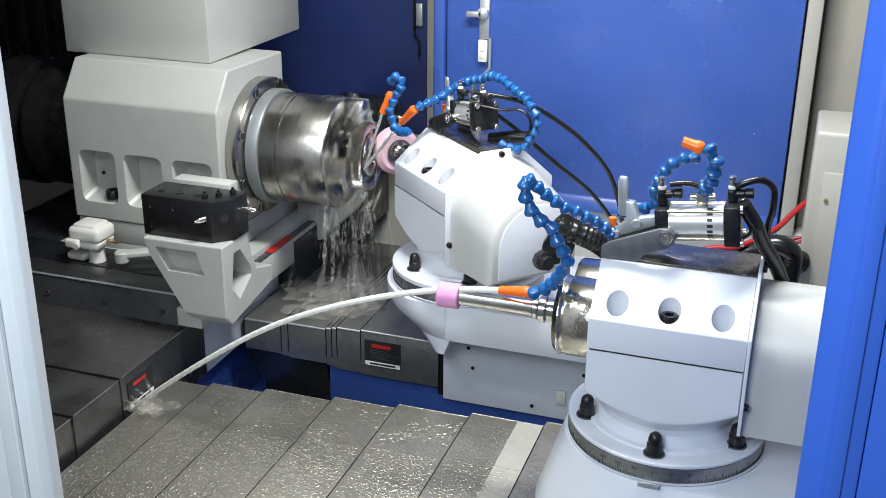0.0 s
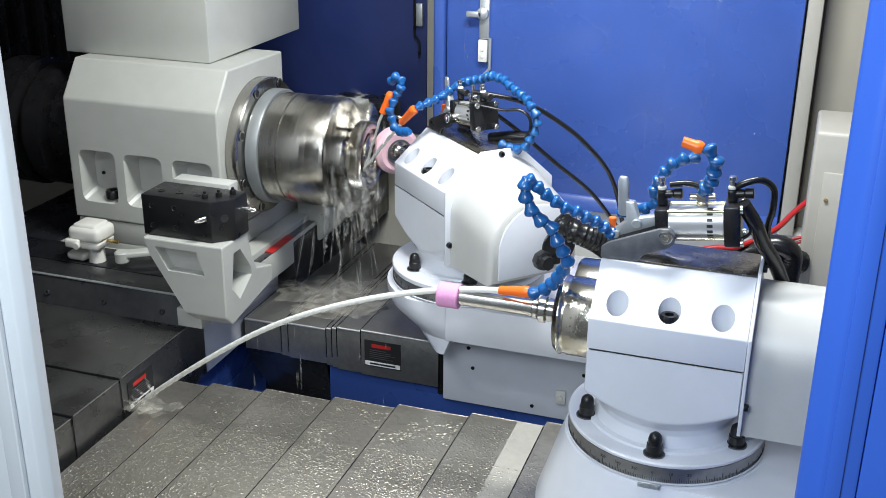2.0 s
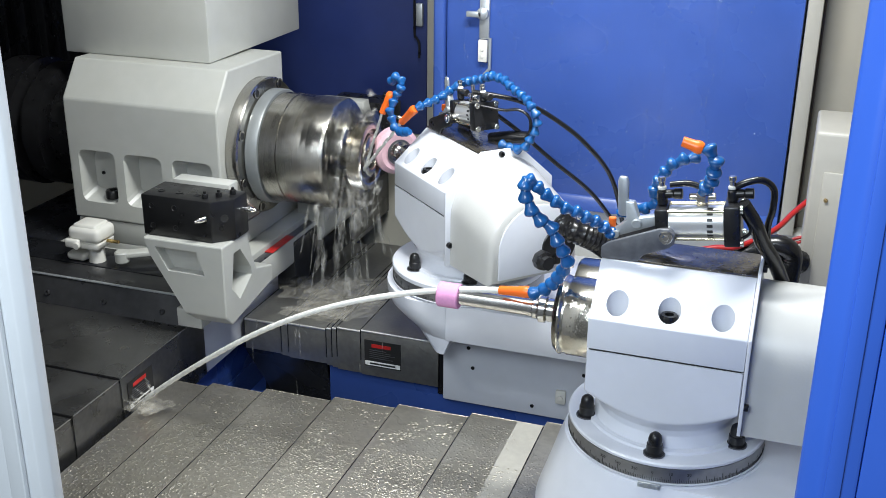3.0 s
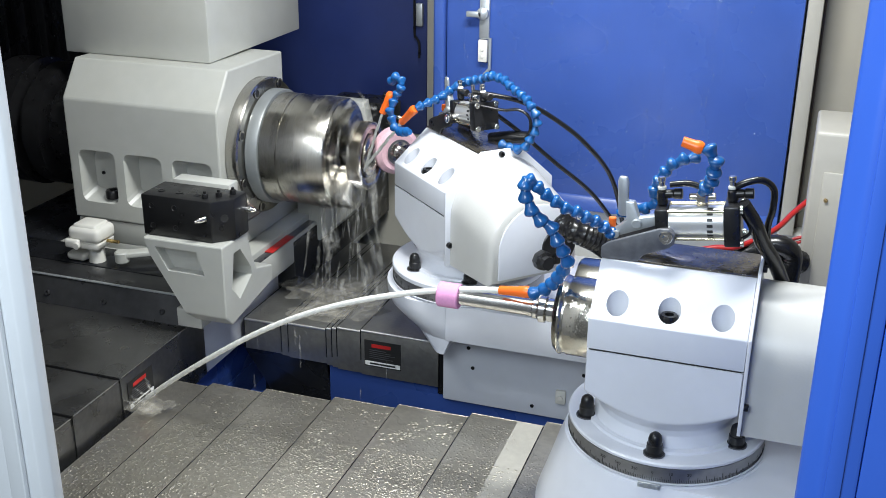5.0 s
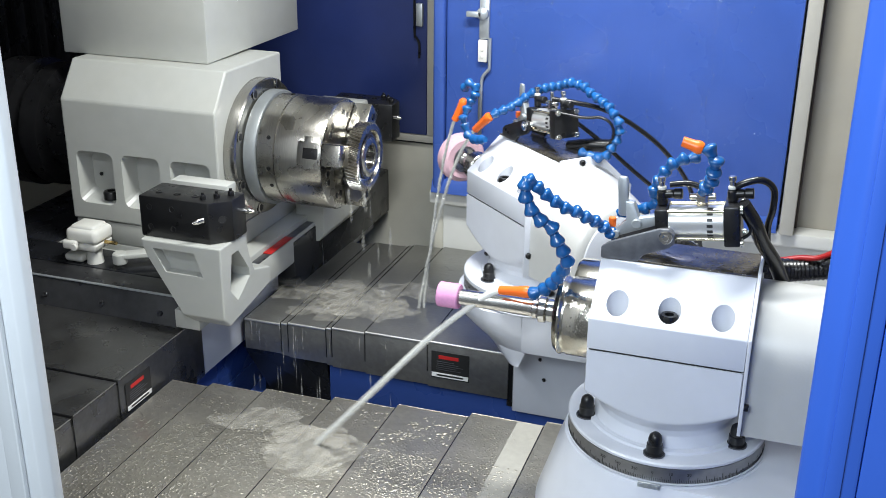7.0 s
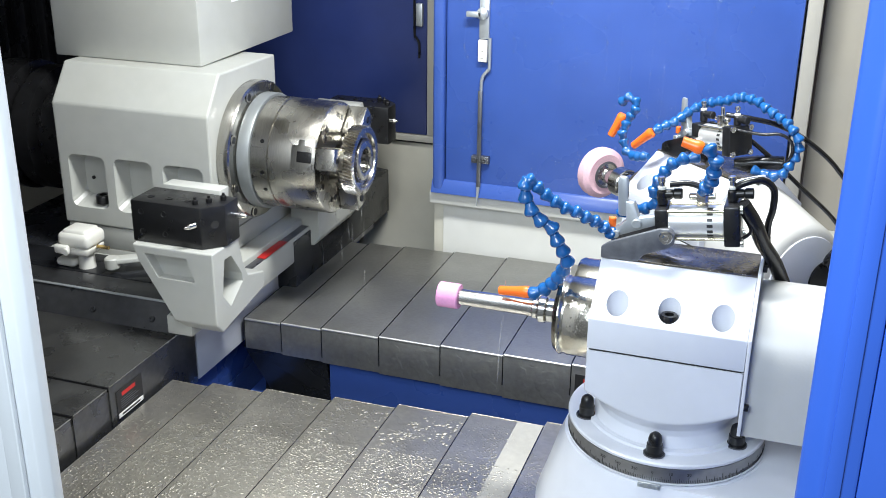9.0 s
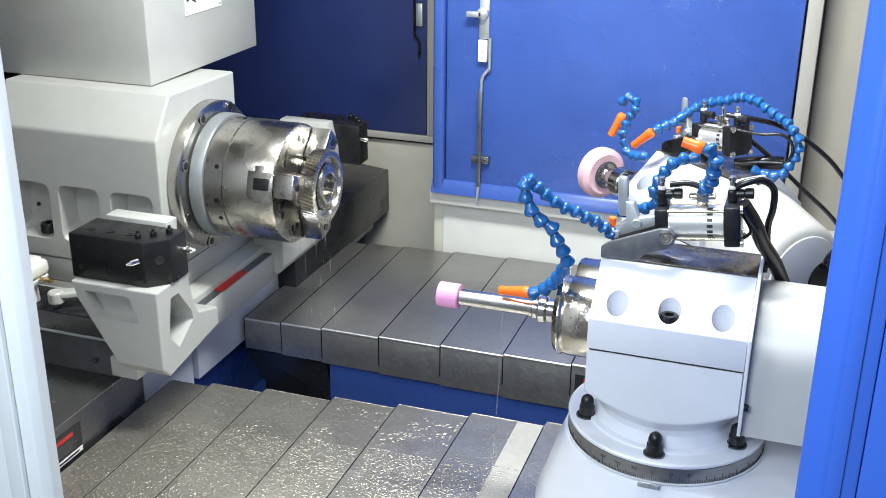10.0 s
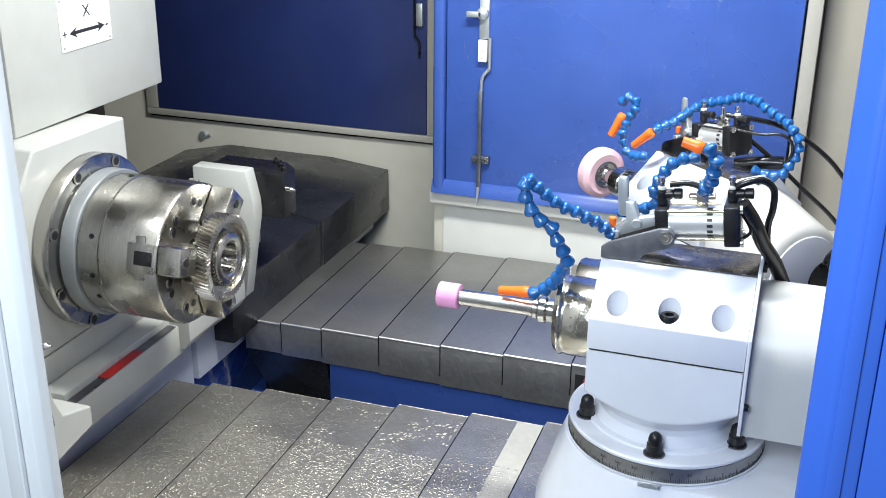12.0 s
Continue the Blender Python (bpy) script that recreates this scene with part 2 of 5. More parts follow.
def tube(points, radius, n=8, ribs=0.0, taper=None, step=0.006):
    path = spline(points, step)
    bm = bmesh.new()
    rings, side = [], None
    for i, p in enumerate(path):
        d = (path[min(i + 1, len(path) - 1)] - path[max(i - 1, 0)]).normalized()
        side = (side - d * side.dot(d)).normalized() if side else d.orthogonal().normalized()
        up = d.cross(side)
        r = radius * (1 + (ribs if i % 2 else -ribs)) if ribs else radius
        if taper:
            r *= taper(i / (len(path) - 1))
        rings.append([bm.verts.new(p + (side * math.cos(2 * math.pi * k / n) + up * math.sin(2 * math.pi * k / n)) * r) for k in range(n)])
    for r0, r1 in zip(rings, rings[1:]):
        for k in range(n):
            bm.faces.new((r0[k], r0[(k + 1) % n], r1[(k + 1) % n], r1[k]))
    bm.faces.new(rings[0])
    bm.faces.new(rings[-1][::-1])
    return bm


def cut(bm, *tools):
    """Bores and pockets: takes the tools' volumes out of a solid."""
    me = bpy.data.meshes.new("solid")
    bmesh.ops.recalc_face_normals(bm, faces=bm.faces)
    bm.to_mesh(me)
    bm.free()
    ob = new("solid", me)
    made = []
    for t in tools:
        bmesh.ops.recalc_face_normals(t, faces=t.faces)
        tm = bpy.data.meshes.new("tool")
        t.to_mesh(tm)
        t.free()
        to = new("tool", tm)
        made.append(to)
        mod = ob.modifiers.new("bore", "BOOLEAN")
        mod.operation, mod.solver, mod.object = "DIFFERENCE", "EXACT", to
    bpy.context.view_layer.update()
    got = bpy.data.meshes.new_from_object(ob.evaluated_get(bpy.context.evaluated_depsgraph_get()))
    out = bmesh.new()
    out.from_mesh(got)
    for o in (ob, *made):
        bpy.data.objects.remove(o)
    bpy.data.meshes.remove(got)
    return out


def screw_bm(r, h, n=12):
    """A socket head screw standing on z = 0."""
    return lathe([(0, 0), (r, 0), (r, h * 0.85), (r * 0.88, h), (r * 0.5, h), (r * 0.5, h * 0.5), (0, h * 0.5)], "z", n=n)


def toward(p, d):
    """A pose at p whose z axis points along d."""
    return Matrix.Translation(p) @ Vector(d).to_track_quat("Z", "Y").to_matrix().to_4x4()


MOVES = []


# ---- enclosure ----
def structure(name, bm, mat, label, category):
    return tagged(link(name, bm, mat), label, category, kind="structure")


def enclosure():
    structure("floor", box(-3.2, 2.0, -0.6, 3.4, -0.08, 0.0, 0), CONCRETE, "grey painted workshop floor under the machine", "floor")
    # wall behind the headstock, with a sheet window, and the recess beside it
    structure("wall_north", box(-2.5, -0.875, 2.765, 2.81, 0.0, 2.35, 0), WALLPAINT, "beige painted sheet metal back wall with stains", "wall")
    win = tagged(link("window_1", box(-1.835, -0.985, 2.752, 2.763, 0.97, 2.2, 0.002), NAVY), "dark blue window panel in a beige metal frame", "window", kind="structure")
    for nm, (x0, x1, z0, z1) in {"window_frame": (-1.875, -0.945, 0.949, 0.968), "window_frame.001": (-0.983, -0.945, 0.969, 2.23), "window_frame.002": (-1.875, -1.837, 0.969, 2.23)}.items():
        part("window_frame", box(x0, x1, 2.749, 2.764, z0, z1, 0.002), PUTTY, win)
    part("gasket", box(-1.868, -0.95, 2.753, 2.764, 0.944, 0.9485, 0.001), RUBBER, win, "wavy black rubber gasket under the frame")
    part("latch_plate", box(-1.011, -0.993, 2.738, 2.75, 1.270, 1.33, 0.002), ALU, win, "aluminium latch block with two screws")
    part("latch_rod", tube([(-1.016, 2.742, 1.42), (-1.016, 2.742, 1.255), (-1.012, 2.742, 1.24), (-1.003, 2.742, 1.225), (-1.003, 2.742, 1.185)], 0.0035, 6), BLACK, win)
    structure("wall_recess", box(-0.873, -0.835, 2.50, 2.81, 0.0, 2.35, 0.002), WALLPAINT, "beige painted return of the back wall recess", "wall")
    for i, x in enumerate((-0.898, -0.884)):
        structure("trim", box(x, x + 0.009, 2.73, 2.763, 0.0, 2.34, 0.003), WALLPAINT, "grey vertical edge strip in the wall recess", "trim")
    structure("wall_east_back", box(-0.833, 1.2, 2.52, 2.56, 0.0, 2.35, 0), DEEP_BEIGE, "beige painted sheet metal wall with brown water marks", "wall")
    structure("wall_base", box(-0.846, 1.2, 2.492, 2.518, 0.0, 0.872, 0.003), BASEPAINT, "ivory painted base of the back wall", "wall")
    structure("ledge", join(box(-0.873, 1.2, 2.462, 2.519, 0.882, 0.914, 0.004), box(-0.85, 1.2, 2.482, 2.519, 0.873, 0.8815, 0.001)), BASEPAINT, "ivory painted ledge under the blue rear door", "ledge")
    door = tagged(link("door_1", box(-0.832, -0.03, 2.462, 2.50, 0.9185, 2.3, 0.006), BLUE), "blue painted rear service door wet with droplets", "door", kind="structure")
    part("door_edge", box(-0.862, -0.8335, 2.45, 2.505, 0.9185, 2.3, 0.008, 3), BLUE, door)
    part("bottom_rail", prism([(2.446, 0.916), (2.463, 0.916), (2.463, 0.95), (2.457, 0.945)], "x", -0.864, -0.032, 0.001), BLUE, door)
    # espagnolette of the rear door
    lx = -0.738
    part("lock_bar", tube([(lx + 0.017, 2.452, 1.31), (lx + 0.017, 2.452, 1.245), (lx + 0.015, 2.452, 1.235), (lx, 2.452, 1.213), (lx - 0.002, 2.452, 1.16)], 0.004, 8), ALU, door, "thin metal lock bar with a crank")
    part("lock_strip", box(lx - 0.006, lx + 0.004, 2.441, 2.446, 0.945, 1.185, 0.001), GREYSTEEL, door)
    part("lock_point", prism([(lx - 0.005, 0.945), (lx + 0.003, 0.945), (lx - 0.005, 0.895)], "y", 2.441, 2.446, 0), ALU, door)
    part("guide", join(box(lx - 0.022, lx + 0.022, 2.448, 2.461, 1.004, 1.022, 0.001), *[move(screw_bm(0.005, 0.005), toward((lx + d, 2.448, 1.013), (0, -1, 0))) for d in (-0.012, 0.012)]), GREYSTEEL, door)
    part("lock_block", join(box(lx - 0.011, lx + 0.011, 2.448, 2.461, 1.253, 1.305, 0.002), *[move(lathe([(0, 0), (0.004, 0), (0.003, 0.002), (0, 0.002)], "z", n=10), toward((lx, 2.448, z), (0, -1, 0))) for z in (1.266, 1.282)]), PLASTIC, door, "white plastic lock block with two screws")
    part("lock_plate", box(lx - 0.010, lx + 0.014, 2.452, 2.461, 1.307, 1.40, 0.002), ALU, door, "zinc plated lock plate")
    part("lock_handle", join(move(lathe([(0, 0), (0.014, 0), (0.014, 0.012), (0.008, 0.016), (0, 0.016)], "z"), toward((lx, 2.452, 1.367), (0, -1, 0))), box(lx - 0.038, lx, 2.436, 2.446, 1.358, 1.372, 0.003)), ALU, door)
    # right hand strip and gap
    structure("trim", box(-0.026, 0.006, 2.44, 2.519, 0.915, 2.34, 0.005), PUTTY, "pale upright edge trim beside the blue rear door", "trim")
    structure("trim", box(0.0068, 0.012, 2.50, 2.5195, 0.915, 2.34, 0.001), SEAL, "dark rubber seal strip beside the rear door", "trim")
    # coloured near-black to stand for the lack of light at this end
    structure("wall_west", box(-2.5, -2.46, 0.7, 2.764, 0.0, 2.35, 0), DARK, "inner side wall of the machine, its deep shade put into a near-black colour", "wall")
    structure("wall_east", box(1.2, 1.24, 0.7, 2.6, 0.0, 2.35, 0), WALLPAINT, "beige painted inner side wall", "wall")
    structure("ceiling", box(-2.5, 1.24, 0.7, 2.81, 2.352, 2.39, 0), WALLPAINT, "beige painted sheet metal roof of the machine", "ceiling")
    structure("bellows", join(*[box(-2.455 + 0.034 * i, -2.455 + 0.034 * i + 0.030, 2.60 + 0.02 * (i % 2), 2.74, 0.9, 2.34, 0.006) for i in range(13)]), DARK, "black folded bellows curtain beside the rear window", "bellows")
    # front doors, open: their inner edges frame the view
    d2 = tagged(link("door_2", box(-2.45, -0.742, 0.78, 0.83, 0.0, 2.33, 0.004), DOORGREY), "pale grey sliding front door standing open", "door", kind="structure")
    part("door_edge", prism([(-0.7405, 0.775), (-0.700, 0.775), (-0.692, 0.785), (-0.692, 0.798), (-0.732, 0.835), (-0.7405, 0.835)], "z", 0.0, 2.33, 0.002), DOORGREY, d2, "pale folded door edge")
    part("door_lip", box(-0.718, -0.714, 0.768, 0.774, 0.0, 2.33, 0.001), DOORGREY, d2)
    d3 = tagged(link("door_3", box(0.0738, 1.19, 0.7752, 0.83, 0.0, 2.33, 0.001), BLUE_DOOR), "bright blue sliding front door standing open", "door", kind="structure")
    part("door_edge", prism([(0.0735, 0.775), (0.046, 0.775), (0.030, 0.79), (0.033, 0.835), (0.0735, 0.835)], "z", 0.0, 2.33, 0.003), BLUE_DOOR, d3)
    part("door_rib", box(0.050, 0.062, 0.7728, 0.7748, 0.0, 2.33, 0.0018), BLUE_DOOR, d3)
    # sump and chutes under the covers
    structure("sump", box(-1.143, 1.0, 1.0, 2.49, 0.50, 0.53, 0), DARK, "dark oily sump floor between the slides", "sump")
    structure("splash_plate", prism([(-1.143, 1.60), (-1.055, 1.60), (-1.055, 1.892), (-1.143, 2.06)], "z", 0.541, 0.545, 0.001), BLUE, "blue painted splash plate beside the sump opening", "splash guard")
    # black slanted sheet added to stand for the shade under the rear cover
    slope = bmesh.new()
    top = [slope.verts.new(p) for p in ((-1.098, 1.999, 0.548), (-0.938, 1.990, 0.548), (-0.938, 1.968, 0.665), (-1.142, 1.962, 0.672))]
    low = [slope.verts.new((v.co.x, v.co.y + 0.004, v.co.z - 0.001)) for v in top]
    slope.faces.new(top)
    slope.faces.new(low[::-1])
    for k in range(4):
        slope.faces.new((top[k], low[k], low[(k + 1) % 4], top[(k + 1) % 4]))
    structure("drain_slope", slope, DARK, "added black sheet standing for the shade under the rear way cover", "drain")
    # dark sheet added behind it, so the shaded gap shows no pale wall
    structure("sump_wall", box(-1.143, -0.936, 2.10, 2.12, 0.531, 0.70, 0.001), DARK, "added dark sheet that closes the shaded gap behind the sump", "wall")
    structure("chute", box(-0.935, 1.0, 1.975, 1.99, 0.531, 0.70, 0.002), BLUE, "blue painted sheet metal splash guard", "splash guard")
    structure("guide_bed", box(-1.10, 1.0, 1.20, 1.60, 0.53, 0.70, 0.002), BLUE, "blue painted bed under the front way cover", "bed")
    structure("guide_bed", box(-0.93, 1.0, 2.02, 2.44, 0.53, 0.70, 0.002), BLUE, "blue painted bed under the rear way cover", "bed")
    structure("bed_front", box(-1.80, -1.1565, 1.0, 1.777, 0.56, 0.798, 0.004), WHITE, "white painted front end of the cast bed under the covers", "machine bed")
    structure("machine_bed", box(-1.80, -1.145, 1.778, 2.75, 0.676, 0.80, 0.004), WHITE, "white painted cast bed carrying the headstock slide", "machine bed")
    structure("bed_flank", box(-1.80, -1.19, 1.7785, 2.75, 0.5605, 0.6755, 0.003), BLUE, "blue painted flank of the machine base", "machine base")
    structure("bed_base", box(-1.80, -1.19, 0.95, 2.75, 0.0, 0.5595, 0.003), BLUE, "blue painted machine base under the white bed", "machine base")
    for z in (0.898, 0.845):
        structure("wall_fitting", join(move(lathe([(0.004, 0.012), (0.011, 0.012), (0.012, 0.004), (0.012, 0), (0.004, 0)], "z", n=16), toward((-1.695, 2.7648, z), (0, -1, 0))), box(-1.688, -1.672, 2.757, 2.7648, z - 0.004, z + 0.004, 0.001)), ALU, "small metal pipe fitting on the back wall", "fitting")
    wet = bmesh.new()
    rng = random.Random(5)
    trails = [(-0.80 + 0.62 * rng.random() ** 1.3, 0.96 + 0.3 * rng.random(), 0.12 + 0.35 * rng.random()) for _ in range(60)]
    for k in range(1300):
        x, z = -0.80 + 0.76 * rng.random(), 0.96 + 0.62 * rng.random()
        if k % 2:
            tx, tz, th = trails[k % 60]
            x, z = tx + 0.004 * (rng.random() - 0.5), tz + th * rng.random()
        elif rng.random() > 0.3 + 0.7 * math.exp(-((x + 0.62) / 0.2) ** 2):
            continue
        r = 0.00045 + 0.0007 * rng.random() ** 4
        bmesh.ops.create_icosphere(wet, subdivisions=1, radius=r, matrix=Matrix.LocRotScale((x, 2.4615, z), None, (1, 0.5, 1.2)))
    tagged(link("water_drops", wet, CHROME), "scattered water droplets on the blue door", "water drops", kind="stuff")


# ---- telescopic way covers ----
PLATE_LABEL = "black warning label with red heading bar"


def warning_label(parent, at, u, v, w, h):
    """A black plate with a red heading bar, fine bars and a white foot strip; u runs along it, v up."""
    u, v = Vector(u), Vector(v)
    n = u.cross(v)

    def plate(x0, x1, y0, y1, d):
        bm = bmesh.new()
        vs = [bm.verts.new(Vector(at) + u * a + v * b + n * c) for c in (0, d) for a, b in ((x0, y0), (x1, y0), (x1, y1), (x0, y1))]
        bm.faces.new(vs[4:])
        for i in range(4):
            j = (i + 1) % 4
            bm.faces.new((vs[i], vs[j], vs[4 + j], vs[4 + i]))
        return bm

    lab = part("label", plate(0, w, 0, h, 0.001), INK, parent, PLATE_LABEL, 0)
    part("heading_bar", plate(w * 0.2, w * 0.72, h * 0.74, h * 0.87, 0.0016), RED, lab, "red illegible heading", 0)
    part("foot_strip", plate(w * 0.02, w * 0.98, h * 0.04, h * 0.2, 0.0016), PAPER, lab, "", 0)
    fine = join(*[plate(w * 0.14, w * (0.6 + 0.3 * ((i * 7) % 5) / 5), h * (0.62 - 0.075 * i), h * (0.645 - 0.075 * i), 0.0014) for i in range(5)])
    part("text_bars", fine, GREYSTEEL, lab, "", 0)
    part("foot_text_bar", plate(w * 0.15, w * 0.85, h * 0.09, h * 0.15, 0.002), INK, lab, "", 0)


def cover_plate(x0, x1, y0, y1, z, drop, t=0.0025):
    """A folded sheet: flat top with a front and a back skirt and a small lip at its left edge."""
    r = 0.004
    prof = [(y0, z - drop), (y0, z - r), (y0 + r * 0.3, z - r * 0.3), (y0 + r, z), (y1 - r, z), (y1 - r * 0.3, z - r * 0.3), (y1, z - r), (y1, z - drop),
            (y1 - t, z - drop), (y1 - t, z - t), (y0 + t, z - t), (y0 + t, z - drop)]
    return prism(prof, "x", x0, x1, 0)


def drop_mesh(x0, x1, y0, y1, z, count, seed, big, tiny):
    """Flat-lying water drops: large drawn-out ones, and a dense band of small ones towards the door."""
    rng = random.Random(seed)
    verts, faces = [], []
    for i in range(count + tiny):
        x, y = x0 + (x1 - x0) * rng.random(), y0 + (y1 - y0) * rng.random()
        if i >= count:
            y = 1.20 + 0.31 * rng.random() ** 0.8
        elif noise.noise((x * 9, y * 9, seed)) < 0.02 + 0.9 * max(0, y - 1.48):
            continue
        r = 0.0009 + big * 0.6 * rng.random() ** 3 if i < count else 0.0008 + 0.0019 * rng.random() ** 2
        e, a0 = 0.9 + 0.55 * rng.random(), 0.5 + 0.9 * rng.random()
        base = len(verts)
        for k in range(8):
            a = 2 * math.pi * k / 8
            u, v = r * math.cos(a) * e, r * math.sin(a) / e * (1 + 0.2 * math.sin(3 * a + seed + i))
            verts.append((x + u * math.cos(a0) - v * math.sin(a0), y + u * math.sin(a0) + v * math.cos(a0), z))
        for k in range(8):
            p = verts[base + k]
            verts.append((x + (p[0] - x) * 0.68, y + (p[1] - y) * 0.68, z + r * 0.14))
        verts.append((x, y, z + r * 0.20))
        for k in range(8):
            j = (k + 1) % 8
            faces.append((base + k, base + j, base + 8 + j, base + 8 + k))
            faces.append((base + 8 + k, base + 8 + j, base + 16))
    me = bpy.data.meshes.new("water_drops")
    me.from_pydata(verts, [], faces)
    me.shade_smooth()
    return me


def way_covers():
    edges = [-1.129, -1.039, -0.921, -0.777, -0.648, -0.506, -0.367, -0.225]
    front = thing("way_cover", "overlapping brushed steel way cover plates wet with coolant drops", "way cover")
    for i, (a, b) in enumerate(zip(edges, edges[1:])):
        z = 0.742 + 0.0085 * i
        pl = part("cover_plate", cover_plate(a, b + 0.03, 1.10 - 0.002 * i, 1.655 + 0.002 * i, z, 0.085 + 0.003 * i), COVER_WET, front)
        part("fold", tube([(a, 1.6556 + 0.002 * i, z - 0.0012), (b - 0.001, 1.6556 + 0.002 * i, z - 0.0012)], 0.0010, 6), COVER_WET, pl, "rolled fold edge")
        part("wiper", box(a - 0.0027, a - 0.0002, 1.11, 1.65, z - 0.0078, z - 0.0010, 0), RUBBER, pl, "black rubber wiper edge")
        if i == 5:
            # paler, rougher strip along the right edge of this plate
            part("dry_strip", box(b - 0.052, b - 0.003, 1.101 - 0.002 * i, 1.653 + 0.002 * i, z + 0.0002, z + 0.0006, 0), PALESTEEL, pl, "paler steel strip beside the next plate")
        me = drop_mesh(a + 0.006, b - 0.006, 1.12, 1.64, z + (0.0006 if i == 5 else 0.0002), (150, 400, 700, 1000, 1300, 400, 250)[i], i, (0.003, 0.004, 0.005, 0.006, 0.007, 0.002, 0.002)[i], (250, 800, 1500, 2000, 1900, 900, 700)[i])
        me.materials.append(DROP)
        tagged(new("water_drops", me), "glistening coolant drops lying on the steel cover", "water drops", kind="stuff")
    # rear set: the plates are drawn out one after another as the rear carriage leaves
    rear = thing("way_cover", "overlapping dark steel way cover plates pulled out by the rear carriage", "way cover")
    shut = [-1.134, -1.040, -1.022, -0.929, -0.915, -0.902, -0.845]
    full = [-1.134, -1.042, -0.941, -0.805, -0.665, -0.527, -0.383]
    n = len(full)
    for i in range(n):
        w = (full[i + 1] - full[i] if i + 1 < n else 0.19) + 0.022
        z = 0.7425 + 0.0038 * i
        p = part("cover_plate", cover_plate(0, w if i < n - 1 else 0.176, 1.957 - 0.0015 * i, 2.472 + 0.0015 * i, z, 0.073 + 0.0055 * i), COVER, rear)
        part("wiper", join(box(-0.0036, -0.0002, 1.96, 2.468, z - 0.007, z - 0.0008, 0), box(-0.0024, -0.0002, 1.957 - 0.0015 * i, 1.9595, z - 0.072, z - 0.001, 0)), RUBBER, p, "black rubber wiper edge")
        # pale tube that paints the lamp highlight on the front fold
        part("fold", tube([(0.0005, 1.9585 - 0.0015 * i, z - 0.0017), (w - 0.022, 1.9585 - 0.0015 * i, z - 0.0017)], 0.0028, 10), FOLD_HIGHLIGHT, p, "pale tube for the highlight along the fold")
        if i == n - 1:
            warning_label(p, (0.008, 1.957 - 0.0015 * i - 0.0003, 0.683), (1, 0, 0), (0, 0, 1), 0.084, 0.062)
        rows = []
        for t in KEYTIMES:
            lead = shut[-1] + rear_shift(t)
            x = lead
            for j in range(n - 2, i - 1, -1):
                x = max(shut[j], x - (full[j + 1] - full[j]))
            rows.append((t, pose(x if i < n - 1 else lead, 0, 0)))
        MOVES.append((p, rows))
    # side set in front of the headstock, pushed together by the slide
    side = thing("way_cover", "darker steel way cover plates in front of the headstock slide", "way cover")
    lead = [1.505, 1.366, 1.225, 1.085, 0.945]
    for i in range(5):
        y1 = 1.765 if i == 0 else lead[i - 1] + 0.03
        z = 0.820 - 0.004 * i
        prof = [(-1.78, z - 0.12), (-1.78, z), (-1.139 - 0.003 * i, z), (-1.139 - 0.003 * i, z - 0.14), (-1.1415 - 0.003 * i, z - 0.14), (-1.1415 - 0.003 * i, z - 0.0025), (-1.777, z - 0.0025), (-1.777, z - 0.12)]
        bm = prism(prof, "y", lead[i], y1, 0)
        p = part("cover_plate", bm, COVER_SIDE, side)
        # chrome tube added as the bright highlight along the fold
        part("fold", tube([(-1.1388 - 0.003 * i, lead[i], z - 0.001), (-1.1388 - 0.003 * i, 1.735 if i == 0 else lead[i - 1] - 0.003, z - 0.001)], 0.0012, 6), CHROME, p, "pale tube for the highlight along the fold")
        part("lip", box(-1.775, -1.14 - 0.003 * i, lead[i] - 0.0022, lead[i] - 0.0002, z - 0.010, z - 0.001, 0), RUBBER, p, "black rubber wiper edge")
        if i == 0:
            part("rise", join(prism([(1.735, 0.8205), (1.754, 0.852), (1.765, 0.872), (1.84, 0.872), (1.84, 0.80), (1.735, 0.80)], "x", -1.78, -1.1425, 0.002), *[move(screw_bm(0.006, 0.005), toward((x, 1.746, 0.840), (0, -0.86, 0.5))) for x in (-1.2, -1.34, -1.48)]), RISE_DARK, p, "dark raised end of the cover")
            part("edge_strip", box(-1.78, -1.1425, 1.762, 1.769, 0.8722, 0.8752, 0.001), ALU, p)
            part("end_wall", box(-1.146, -1.1395, 1.736, 1.80, 0.68, 0.868, 0.001), COVER_SIDE, p)
            warning_label(p, (-1.1384, 1.522, 0.742), (0, 1, 0), (0, 0, 1), 0.082, 0.058)
        rows = []
        for t in KEYTIMES:
            y = lead[0] + head_shift(t)
            for j in range(1, i + 1):
                y = min(lead[j], y - 0.012)
            rows.append((t, pose(0, (y - lead[i]), 0)))
        MOVES.append((p, rows))
    back = thing("way_cover", "dark steel hip-roofed way cover behind the headstock slide", "way cover")
    prof = [(-1.095, 0.738), (-1.095, 0.861), (-1.27, 0.880), (-1.60, 0.882), (-1.75, 0.85), (-1.75, 0.738)]
    part("cover_plate", prism(prof, "y", 2.30, 2.744, 0.002), DARK, back)
    p = part("cover_plate", prism([(x + (0.003 if x < -1.4 else -0.003), z - 0.003) for x, z in prof], "y", 1.95, 2.52, 0.002), DARK, back)
    MOVES.append((p, [(t, pose(0, max(-0.10, min(0.2, 0.45 + head_shift(t))), 0)) for t in KEYTIMES]))


def rear_shift(t):
    """How far the rear carriage has drawn back, in metres."""
    k = [(0, 0), (6.24, 0), (6.34, 0.014), (6.5, 0.047), (7.0, 0.153), (7.2, 0.1925), (8.38, 0.435), (8.55, 0.458), (8.65, 0.462), (12, 0.462)]
    return float(np.interp(t, [a for a, _ in k], [b for _, b in k]))


